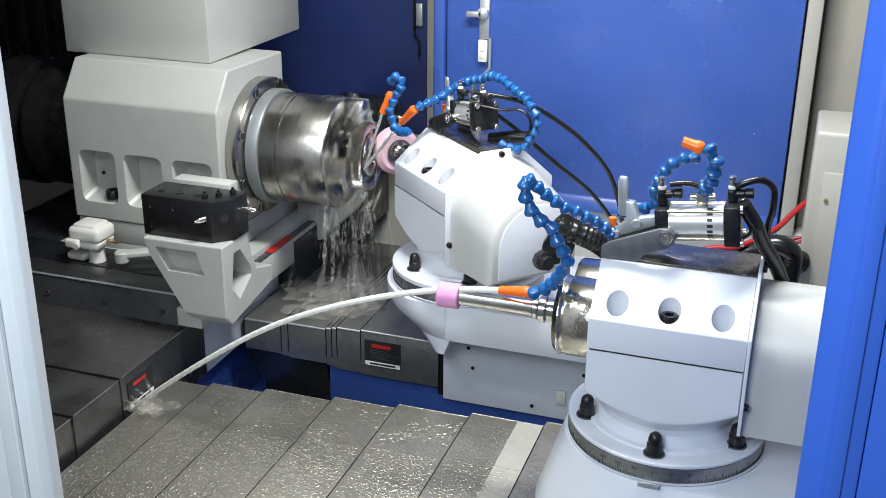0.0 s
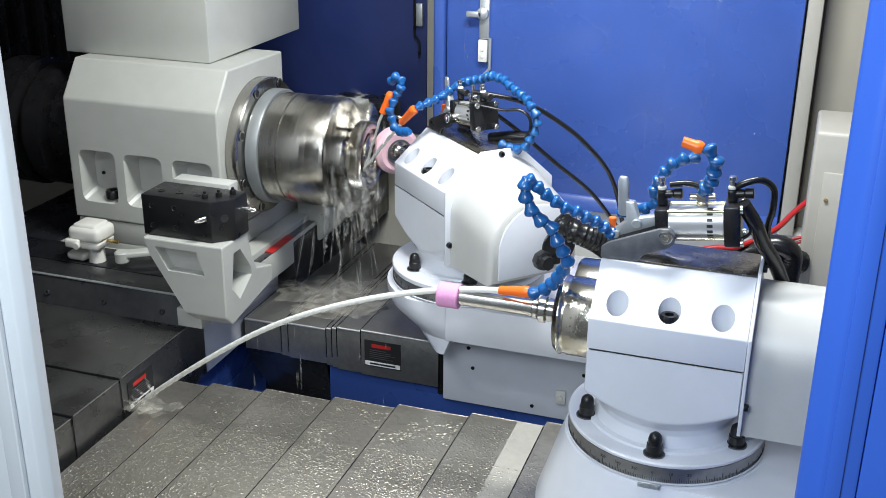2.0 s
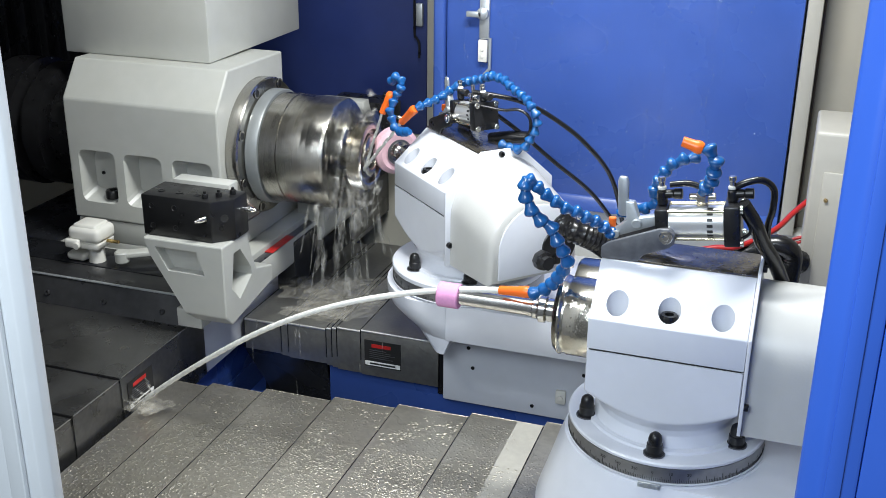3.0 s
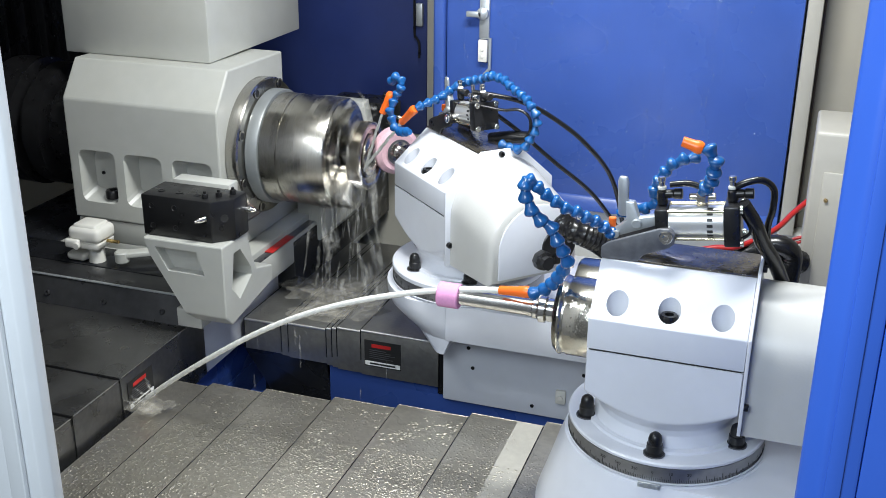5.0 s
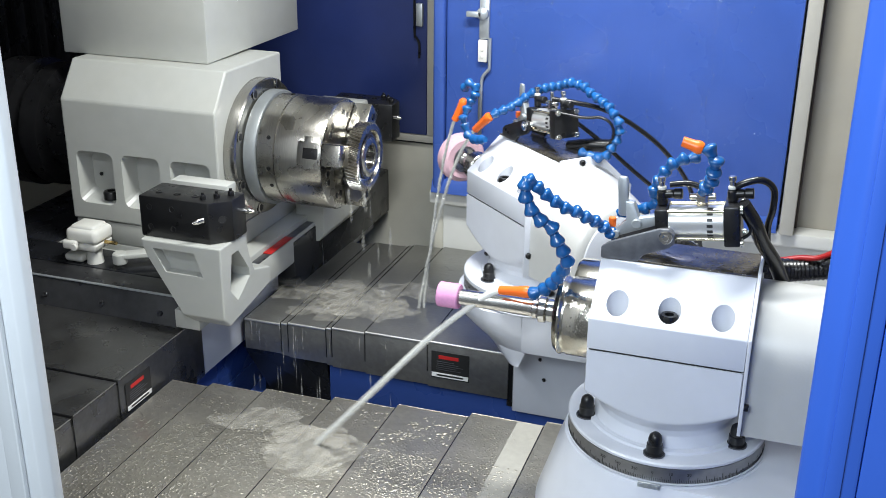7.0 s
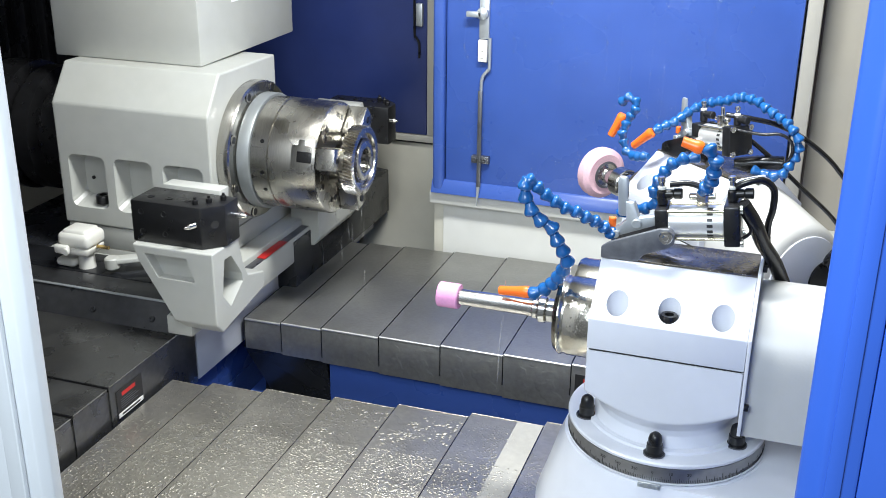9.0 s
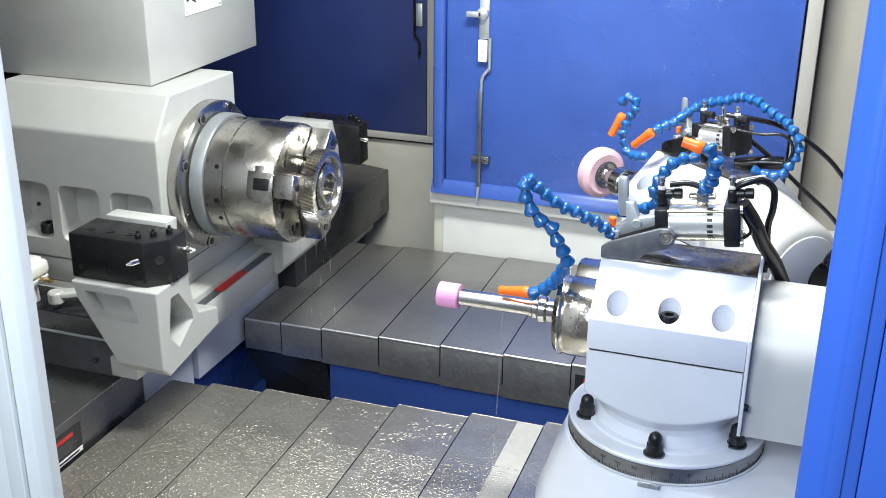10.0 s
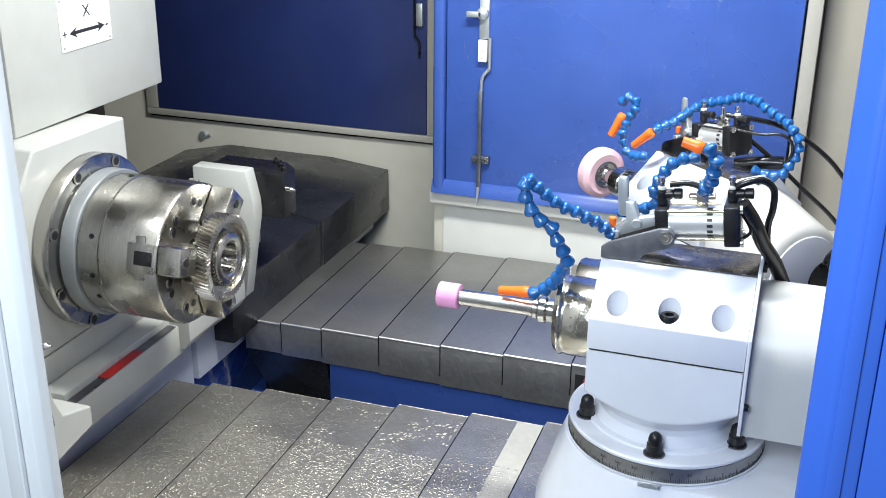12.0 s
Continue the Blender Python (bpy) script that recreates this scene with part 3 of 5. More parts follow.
def head_shift(t):
    """How far the headstock slide has come forward (negative y), in metres."""
    k = [(0, 0), (5.6, 0), (5.8, -0.008), (8.78, -0.008), (8.9, -0.018), (9.0, -0.0365), (9.5, -0.125), (10, -0.226), (12, -0.627)]
    return float(np.interp(t, [a for a, _ in k], [b for _, b in k]))


KEYTIMES = [0, 5.6, 5.7, 5.8, 6.24, 6.3, 6.4, 6.5, 6.75, 7.0, 7.2, 7.5, 7.8, 8.1, 8.3, 8.45, 8.6, 8.7, 8.78, 8.9, 9.0, 9.25, 9.5, 9.75, 10, 10.25, 10.5, 10.75, 11, 11.25, 11.5, 11.75, 12]


def slides_with_head(ob, base=Matrix()):
    MOVES.append((ob, [(t, Matrix.Translation((0, head_shift(t), 0)) @ base) for t in KEYTIMES]))


def slides_with_rear(ob, base=Matrix()):
    MOVES.append((ob, [(t, Matrix.Translation((rear_shift(t), 0, 0)) @ base) for t in KEYTIMES]))


# ---- headstock ----
AXIS_Y, AXIS_Z = 2.122, 1.10


def headstock():
    hs = thing("headstock", "ivory cast headstock with a steel three-jaw chuck on a slide", "headstock", at=(0, AXIS_Y, AXIS_Z))
    o = Vector((0, AXIS_Y, AXIS_Z))

    def local(bm):
        return move(bm, Matrix.Translation(-o))

    sec = [(1.95, 0.937), (1.95, 1.211), (2.008, 1.290), (2.258, 1.284), (2.258, 0.937)]
    pockets = []
    for x0, x1 in ((-1.520, -1.426), (-1.404, -1.308), (-1.282, -1.184)):
        bm = bmesh.new()
        loops = []
        for y, ins, up in ((1.90, 0.0, 0.0), (1.951, 0.0, 0.0), (1.990, 0.012, 0.020)):
            ring = []
            for cx, cz, a0 in ((x1 - ins - 0.016, 1.098 - ins - 0.016, 0), (x0 + ins + 0.016, 1.098 - ins - 0.016, 90), (x0 + ins + 0.016, 0.977 + up + 0.016, 180), (x1 - ins - 0.016, 0.977 + up + 0.016, 270)):
                for q in range(4):
                    a = radians(a0 + 30 * q)
                    ring.append(bm.verts.new((cx + 0.016 * math.cos(a), y, cz + 0.016 * math.sin(a))))
            loops.append(ring)
        for l0, l1 in zip(loops, loops[1:]):
            for q in range(16):
                bm.faces.new((l0[q], l0[(q + 1) % 16], l1[(q + 1) % 16], l1[q]))
        bm.faces.new(loops[0])
        bm.faces.new(loops[-1][::-1])
        pockets.append(bm)
    part("housing", local(cut(prism(sec, "x", -1.545, -1.163, 0.004), *pockets)), IVORY, hs, "", 0)
    part("pocket_screw", local(move(screw_bm(0.017, 0.018, 18), pose(-1.452, 1.969, 0.9865))), BLACK, hs)
    part("pocket_screw", local(move(screw_bm(0.004, 0.004), toward((-1.486, 1.989, 1.035), (0, -1, 0)))), BLACK, hs)
    up = part("column_cover", local(box(-1.600, -1.232, 2.054, 2.495, 1.289, 1.95, 0.004)), IVORY, hs)
    part("gap_seal", local(box(-1.58, -1.25, 2.07, 2.30, 1.2835, 1.2895, 0)), BLACK, hs)
    plate = part("axis_plate", local(box(-1.2318, -1.2302, 2.196, 2.342, 1.405, 1.500, 0.0004, 1)), PAPER, up, "white plate with a double arrow, X, plus and minus")
    for y, z in ((2.203, 1.412), (2.335, 1.412), (2.203, 1.493), (2.335, 1.493)):
        part("rivet", local(move(lathe([(0, 0), (0.0028, 0), (0.0022, 0.0012), (0, 0.0016)], "z", n=10), toward((-1.2302, y, z), (1, 0, 0)))), ALU, plate)
    letters(plate, "X", (-1.2298, 2.262, 1.458), 0.030, o)
    letters(plate, "+", (-1.2298, 2.200, 1.427), 0.024, o)
    letters(plate, "-", (-1.2298, 2.324, 1.428), 0.028, o)
    arrow = bmesh.new()
    for loop in ([(2.220, 1.4345), (2.242, 1.425), (2.237, 1.4315), (2.305, 1.4315), (2.300, 1.425), (2.322, 1.4345), (2.300, 1.444), (2.305, 1.4375), (2.237, 1.4375), (2.242, 1.444)],):
        arrow.faces.new([arrow.verts.new((-1.2298, y, z)) for y, z in loop])
    bmesh.ops.extrude_face_region(arrow, geom=arrow.faces[:])
    for v in arrow.verts[10:]:
        v.co.x -= 0.0004
    part("double_arrow", local(arrow), INK, plate)
    # slide
    part("saddle", local(box(-1.540, -1.1645, 1.953, 2.50, 0.884, 0.935, 0.003)), IVORY, hs)
    part("saddle_step", local(box(-1.540, -1.120, 1.953, 2.50, 0.8425, 0.883, 0.002)), IVORY, hs)
    part("saddle_lip", local(box(-1.60, -1.10, 1.84, 2.29, 0.806, 0.868, 0.003)), IVORY, hs)
    part("saddle_skirt", local(box(-1.60, -1.128, 1.80, 2.50, 0.803, 0.8415, 0.002)), GREYSTEEL, hs)
    part("deck", local(box(-1.70, -1.175, 1.845, 1.944, 0.850, 0.871, 0.002)), DARK, hs, "dark oily deck of the slide")
    part("side_deck", local(box(-1.80, -1.6005, 1.845, 2.50, 0.8425, 0.8708, 0.002)), DARK, hs, "dark oily deck of the slide")
    part("slot_ledge", local(box(-1.1195, -1.101, 1.95, 2.27, 0.8685, 0.870, 0.0005)), GREYSTEEL, hs)
    part("red_strip", local(box(-1.1195, -1.0995, 2.045, 2.155, 0.8702, 0.872, 0.0005)), RED, hs, "red painted strip on the slide")
    # rear drum
    part("drum", local(lathe([(0, -1.80), (0.15, -1.80), (0.152, -1.72), (0.118, -1.715), (0.118, -1.69), (0.145, -1.688), (0.145, -1.645), (0.112, -1.640), (0.112, -1.547), (0, -1.547)], "x", o, 64)), BLACK, hs, "black drive drum behind the headstock")
    # flange and backplate
    part("flange", local(lathe([(0, -1.1625), (0.150, -1.1625), (0.152, -1.160), (0.152, -1.136), (0.149, -1.1325), (0.126, -1.131), (0, -1.131)], "x", o, 72)), STEEL, hs)
    for k in range(8):
        a = radians(22 + 45 * k)
        p = (-1.1305, 2.122 + 0.1395 * math.cos(a), 1.1 + 0.1395 * math.sin(a))
        part("flange_screw", local(move(lathe([(0, 0), (0.0118, 0), (0.0118, 0.0006), (0.0100, 0.0008)], "z", n=18), toward(p, (1, 0, 0)))), GEARSTEEL, hs, "bright rim round a sunk socket screw")
        part("screw_head", local(move(lathe([(0.0050, 0.0004), (0.0078, 0.0008), (0.0078, 0.0012), (0.0056, 0.0013)], "z", n=16), toward(p, (1, 0, 0)))), BLACK, hs)
    part("backplate", local(lathe([(0, -1.1305), (0.124, -1.1305), (0.128, -1.127), (0.128, -1.103), (0.126, -1.1005), (0, -1.1005)], "x", o, 72)), ADAPTER, hs, "pale grey adapter ring behind the chuck")
    # chuck: turns about its own axis
    ch = part("chuck", lathe([(0, -0.0112), (0.1195, -0.0112), (0.1215, -0.009), (0.1215, 0.026), (0.1190, 0.027), (0.1190, 0.029), (0.1212, 0.030), (0.1212, 0.1245), (0.1185, 0.128), (0.030, 0.128), (0.030, 0.10), (0, 0.10)], "x", n=96), CHUCK_STEEL, hs, "worn steel chuck body")
    ch.location = (-1.088, 0, 0)
    for k in range(3):
        a = radians(180 + 120 * k)
        rot = Matrix.Rotation(a, 4, "X")

        def put(bm):
            return move(bm, rot)

        jaw = part("jaw", put(join(box(0.1285, 0.168, 0.050, 0.119, -0.0235, 0.0235, 0.003), box(0.100, 0.128, 0.060, 0.1195, -0.0235, 0.0235, 0.001), box(0.1285, 0.150, 0.034, 0.0495, -0.014, 0.014, 0.002))), CHUCK_STEEL, ch, "hardened steel jaw")
        part("jaw_slot", put(box(0.090, 0.122, 0.1185, 0.1228, -0.012, 0.012, 0.003)), BLACK, ch, "dark slot behind the jaw")
        part("jaw_guide", put(join(box(0.078, 0.1235, 0.117, 0.1218, -0.024, 0.024, 0.001), box(0.092, 0.108, 0.117, 0.1217, -0.036, 0.036, 0.001))), CHUCK_STEEL, ch)
        for r in (0.100,):
            part("jaw_screw", put(move(lathe([(0.0045, 0.001), (0.0075, 0.001), (0.0075, 0.0), (0.0045, -0.004)], "z", n=12), toward((0.1682, r, 0.0), (1, 0, 0)))), BLACK, jaw)
        for s, r in ((0.5, 0.086), (0.72, 0.092), (-0.5, 0.086), (-0.72, 0.092)):
            b = a + s
            part("face_screw", move(lathe([(0, 0), (0.0098, 0), (0.0098, 0.0010), (0.0080, 0.0012), (0, 0.0012)], "z", n=16), toward((0.1275, r * math.cos(b), r * math.sin(b)), (1, 0, 0))), GEARSTEEL, ch)
            part("screw_head", move(lathe([(0.0042, 0.0010), (0.0068, 0.0012), (0.0064, 0.0020), (0.0048, 0.0022)], "z", n=14), toward((0.1275, r * math.cos(b), r * math.sin(b)), (1, 0, 0))), BLACK, ch)
        for s, x in ((0.35, 0.016), (-0.2, 0.014), (0.7, 0.016)):
            b = a + s
            part("side_screw", move(screw_bm(0.0045, 0.002), toward((x, 0.121 * math.cos(b), 0.121 * math.sin(b)), (0, math.cos(b), math.sin(b)))), BLACK, ch)
    for ob in (ch, *ch.children_recursive):
        ob.data.transform(Matrix.Diagonal((1.075, 1, 1, 1)))
    slides_with_head(hs, Matrix.Translation(o))
    MOVES.append((ch, [(t, Matrix.Translation((-1.088, 0, 0)) @ Matrix.Rotation(spin(t), 4, "X")) for t in SPINTIMES]))
    gear(o)


def letters(parent, text, at, size, o):
    c = bpy.data.curves.new("letters", "FONT")
    c.body, c.size, c.extrude = text, size, 0.0003
    tmp = new("letters", c)
    bpy.context.view_layer.update()
    me = bpy.data.meshes.new_from_object(tmp.evaluated_get(bpy.context.evaluated_depsgraph_get()))
    bpy.data.objects.remove(tmp)
    bm = bmesh.new()
    bm.from_mesh(me)
    move(bm, Matrix.Translation(Vector(at) - o) @ Matrix(((0, 0, 1, 0), (1, 0, 0, 0), (0, 1, 0, 0), (0, 0, 0, 1))))
    part("lettering", bm, INK, parent, "", 0)


def spin(t):
    """Angle of the chuck in radians: it runs, brakes and stops."""
    w, t0, brake = 1302.86, 6.5, 0.394
    u = min(max(t - t0, 0), brake)
    return radians(w * (min(t, t0) - t0) + w * u - 0.5 * w / brake * u * u - 0.5 * w * brake - 15)


SPINTIMES = [i / 30 for i in range(0, 217)] + [12.0]


def gear(o):
    n, ro, ri = 58, 0.0750, 0.0698
    bm = bmesh.new()
    rings = []
    for j in range(5):
        x = 0.158 + 0.029 * j / 4 + 0.0
        ring = []
        for i in range(n * 4):
            f = i % 4
            r = ro if f in (1, 2) else ri
            a = 2 * math.pi * (i + (0.15 if f in (1, 3) else -0.15)) / (n * 4) + 0.10 * j / 4
            ring.append(bm.verts.new((x, r * math.cos(a), r * math.sin(a))))
        rings.append(ring)
    k = n * 4
    for r0, r1 in zip(rings, rings[1:]):
        for i in range(k):
            bm.faces.new((r0[i], r0[(i + 1) % k], r1[(i + 1) % k], r1[i]))

    def web(ring, xs):
        last = ring
        for r, x in xs:
            cur = [bm.verts.new((x, r * math.cos(2 * math.pi * i / k), r * math.sin(2 * math.pi * i / k))) for i in range(k)]
            for i in range(k):
                bm.faces.new((last[i], last[(i + 1) % k], cur[(i + 1) % k], cur[i]))
            last = cur
        return last

    a = web(rings[-1], [(0.064, 0.188), (0.060, 0.1875), (0.057, 0.179), (0.0505, 0.178), (0.0435, 0.178), (0.043, 0.187), (0.036, 0.190), (0.0305, 0.190), (0.0285, 0.188)])
    b = web(rings[0], [(0.055, 0.158), (0.0285, 0.158)])
    for i in range(k):
        bm.faces.new((a[i], a[(i + 1) % k], b[(i + 1) % k], b[i]))
    g = link("gear", bm, GEARSTEEL, smooth=28)
    tagged(g, "polished steel helical gear clamped in the chuck jaws", "gear")
    dogs = bmesh.new()
    for i in range(44):
        an = 2 * math.pi * i / 44
        join(dogs, move(box(0.178, 0.1855, 0.0430, 0.0485, -0.0016, 0.0016, 0), Matrix.Rotation(an, 4, "X")))
    part("dog_teeth", dogs, GEARSTEEL, g)
    sp = bmesh.new()
    for i in range(26):
        join(sp, move(box(0.160, 0.187, 0.0262, 0.0290, -0.0016, 0.0016, 0), Matrix.Rotation(2 * math.pi * i / 26, 4, "X")))
    part("spline", sp, CHROME, g)
    for ob in (g, *g.children_recursive):
        ob.data.transform(Matrix.Translation((0.014, 0, 0)))
    MOVES.append((g, [(t, Matrix.Translation((-1.088, o.y + head_shift(t), o.z)) @ Matrix.Rotation(spin(t), 4, "X")) for t in sorted(set(SPINTIMES) | set(KEYTIMES))]))


def tool_holder(label, flip):
    """A white bracket on the slide with a black block and two pointed nozzles; flip mirrors it to the far side of the chuck."""
    th = thing("tool_holder", label, "tool holder", "brackets on the headstock slide")
    side = Matrix.Translation((0, 2.187, 0)) @ Matrix.Scale(-1, 4, (0, 1, 0)) @ Matrix.Translation((0, -2.187, 0)) if flip else Matrix()

    def put(name, bm, mat, text="", smooth=25):
        return part(name, move(bm, side), mat, th, text, smooth)

    def out(bm):
        return move(bm, Matrix.Translation((0.010, 0, 0))) if flip else bm

    end = -1.022 if flip else -1.017
    low, top = (0.998, 1.096) if flip else (1.0225, 1.106)
    sec = [(1.700, low - 0.0005), (1.800, low - 0.0005), (1.815, 0.962), (1.830, 0.932), (1.896, 0.913), (1.896, 0.878), (1.722, 0.850), (1.700, 0.872)]
    wedge = prism([(-1.30, 1.03), (-1.198, 1.03), (-1.186, 0.99), (-1.088, 0.83), (-1.30, 0.83)], "y", 1.6, 2.0, 0)
    recess = prism([(-1.172, 1.006), (-1.080, 1.006), (-1.064, 0.958), (-1.146, 0.958)], "y", 1.65, 1.722, 0)
    window = prism([(1.742, 0.996), (1.768, 0.996), (1.806, 0.944), (1.808, 0.926), (1.756, 0.893), (1.728, 0.925)], "x", -1.105, -0.99, 0)
    if flip:
        put("bracket", cut(prism(sec, "x", -1.20, -1.128, 0.003), wedge), IVORY, "", 0)
    else:
        put("bracket", cut(prism(sec, "x", -1.20, -1.022, 0.003), wedge, recess, window), IVORY, "", 0)
    if flip:
        put("foot", prism([(-1.15, 0.818), (-1.090, 0.818), (-1.076, 0.838), (-1.076, 0.922), (-1.15, 0.922)], "y", 1.874, 2.098, 0.003), IVORY)
    else:
        put("foot", box(-1.150, -1.094, 1.722, 1.90, 0.828, 0.868, 0.003), IVORY)
    put("web", prism([(-1.205, 1.106), (-1.080, 1.106), (-1.066, 1.04), (-1.064, 1.010), (-1.096, 0.82), (-1.205, 0.82)] if flip else [(-1.185, 1.113), (-1.057, 1.113), (-1.062, 1.04), (-1.08, 0.995), (-1.12, 0.82), (-1.185, 0.82)], "y", 1.8015, 1.838, 0.003), IVORY, "white upright web behind the block")
    put("block", out(prism([(-1.203, 1.715), (end - 0.034, 1.715), (end, 1.748), (end, 1.80), (-1.203, 1.80)], "z", low, top, 0.003)), BLACK, "black oxide steel block")
    for i, x in enumerate((-1.175, -1.135, -1.095)):
        put("top_screw", out(move(screw_bm(0.0075, 0.0015), pose(x, 1.745, top + 0.0002))), BLACK)
    for x, z in ((-1.18, top - 0.021), (-1.18, low + 0.022), (-1.13, top - 0.021), (-1.13, low + 0.022)):
        put("side_screw", out(move(lathe([(0.0035, -0.001), (0.006, 0.0008), (0.006, 0), (0, 0)], "z", n=10), toward((x, 1.7147, z), (0, -1, 0)))), BLACK)
    for i, (x, y) in enumerate(((-1.072, 1.735), (-1.052, 1.752), (-1.034, 1.775))):
        put("adjusting_screw", out(move(join(screw_bm(0.006, 0.009, 10), lathe([(0, 0.009), (0.003, 0.009), (0.003, 0.014), (0, 0.014)], "z", n=8)), pose(x, y, top + 0.0002))), BLACK)
    tip = [(0, 0), (0.0062, 0), (0.0062, 0.013), (0.0045, 0.016), (0.0025, 0.022), (0, 0.0225)]
    put("nozzle", out(move(lathe(tip, "z", n=16), toward((end - 0.046, 1.7155, top - 0.034), (-0.60, -0.78, -0.12)))), CHROME, "pointed bright steel nozzle")
    put("nozzle", out(move(lathe(tip, "z", n=16), toward((end, 1.79, top - 0.034), (1, 0.1, 0)))), CHROME, "pointed bright steel nozzle")
    put("bore", out(move(lathe([(0, 0), (0.008, 0), (0.008, 0.0008), (0.006, 0.0008), (0.006, -0.01), (0, -0.01)], "z", n=16), toward((end - 0.0148, 1.7334, top - 0.036), (0.70, -0.72, 0)))), INK)
    slides_with_head(th)


def limit_switch():
    ls = thing("limit_switch", "white plastic proximity switch box on a short post", "switch")
    x, y, z = -1.450, 1.872, 0.927
    part("cap", join(box(x - 0.038, x + 0.042, y - 0.034, y + 0.034, z - 0.004, z + 0.030, 0.012, 4), box(x - 0.028, x + 0.032, y - 0.026, y + 0.026, z + 0.022, z + 0.036, 0.010, 3)), PLASTIC, ls)
    part("cap_foot", prism([(x - 0.036, z - 0.003), (x + 0.040, z - 0.003), (x + 0.034, z - 0.020), (x - 0.030, z - 0.020)], "y", y - 0.031, y + 0.031, 0.005, 3), PLASTIC, ls)
    part("post", lathe([(0, 0.8715), (0.0185, 0.8715), (0.0175, 0.880), (0.0165, 0.907), (0, 0.907)], "z", (x + 0.010, y, 0), 20), PLASTIC, ls)
    part("clamp", join(box(x - 0.038, x - 0.002, y - 0.046, y - 0.034, z - 0.014, z + 0.006, 0.005, 3), disc(0.008, y - 0.050, y - 0.044, "y", (x - 0.006, 0, z - 0.006), 0.001, 14)), PLASTIC, ls)
    part("pin", disc(0.004, x + 0.040, x + 0.070, "x", (0, y, z - 0.004), 0.0005, 10), BRASS, ls)
    part("foot", box(x - 0.058, x - 0.010, y - 0.02, y + 0.02, 0.8715, 0.890, 0.008, 3), PLASTIC, ls)
    part("lever", move(join(box(-0.050, 0.050, -0.014, 0.014, 0.0, 0.012, 0.003, 3), disc(0.016, -0.012, 0.0135, "z", (-0.044, 0, 0), 0.003, 18)), Matrix.Translation((x + 0.118, y + 0.015, 0.894)) @ Matrix.Rotation(radians(36), 4, "Z")), IVORY, ls, "ivory painted lever beside the switch")
    part("bolt", move(screw_bm(0.008, 0.012, 6), pose(x - 0.075, y + 0.07, 0.8715)), GREYSTEEL, ls)
    slides_with_head(ls)


# ---- wheelheads ----
def acorn_nut():
    return lathe([(0, 0), (0.0145, 0), (0.0145, 0.003), (0.0115, 0.004), (0.0115, 0.016), (0.0100, 0.017), (0.0100, 0.024), (0.0085, 0.030), (0.005, 0.0335), (0, 0.0345)], "z", n=18)


def loft_neck(z0, z1, hx, hy, n=240):
    """A neck that runs from a round foot to a rectangle."""
    bm = bmesh.new()
    rings = []
    for k in range(61):
        f = k / 60
        z = z0 + (z1 - z0) * f
        ring = []
        for i in range(n):
            a = 2 * math.pi * (i + 0.5) / n
            c, s = math.cos(a), math.sin(a)
            q = min(hx / max(abs(c), 1e-6), hy / max(abs(s), 1e-6))
            g = float(np.interp(f, [0, 0.2, 0.3, 0.44, 0.77, 1], [0.112, 0.1045, 0.106, 0.115, 0.158, 0.20]))
            d = (q ** -90 + g ** -90) ** (-1 / 90)
            ring.append(bm.verts.new((d * c, d * s, z)))
        rings.append(ring)
    rings.append([bm.verts.new((v.co.x, v.co.y, 1.0975)) for v in rings[-1]])
    for r0, r1 in zip(rings, rings[1:]):
        for i in range(n):
            bm.faces.new((r0[i], r0[(i + 1) % n], r1[(i + 1) % n], r1[i]))
    bm.faces.new(rings[0])
    bm.faces.new(rings[-1][::-1])
    return bm


def scale_text(text, angle, radius, z):
    """Engraved digits on the degree scale."""
    c = bpy.data.curves.new("digits", "FONT")
    c.body, c.size, c.extrude, c.align_x = text, 0.0062, 0.0002, "CENTER"
    tmp = new("digits", c)
    bpy.context.view_layer.update()
    me = bpy.data.meshes.new_from_object(tmp.evaluated_get(bpy.context.evaluated_depsgraph_get()))
    bpy.data.objects.remove(tmp)
    bm = bmesh.new()
    bm.from_mesh(me)
    m = Matrix.Rotation(radians(angle), 4, "Z") @ Matrix.Translation((radius, 0, z)) @ Matrix(((0, 0, 1, 0), (1, 0, 0, 0), (0, 1, 0, 0), (0, 0, 0, 1)))
    return move(bm, m)


def arch(hw, z0, zc, n=18):
    return [(-hw, z0)] + [(-hw * math.cos(math.pi * i / n), zc + hw * math.sin(math.pi * i / n)) for i in range(n + 1)] + [(hw, z0)]


def hood_bm(foot, nose, x0, x1):
    """An arched cover that runs from one arch to a smaller one and rounds over at its end."""
    bm = bmesh.new()
    rings = []
    for f, k in ((0, 0), (0.25, 0.0), (0.5, 0.0), (0.75, 0.0), (0.90, 0.0), (0.95, 0.003), (0.98, 0.007), (1.0, 0.014)):
        h, z0, zc = (a + (b - a) * f for a, b in zip(foot, nose))
        rings.append([bm.verts.new((x0 + (x1 - x0) * f, y, z)) for y, z in arch(h - k, z0 + k, zc, 32)])
    m = len(rings[0])
    for r0, r1 in zip(rings, rings[1:]):
        for i in range(m):
            bm.faces.new((r0[i], r0[(i + 1) % m], r1[(i + 1) % m], r1[i]))
    bm.faces.new(rings[0])
    bm.faces.new(rings[-1][::-1])
    return bm


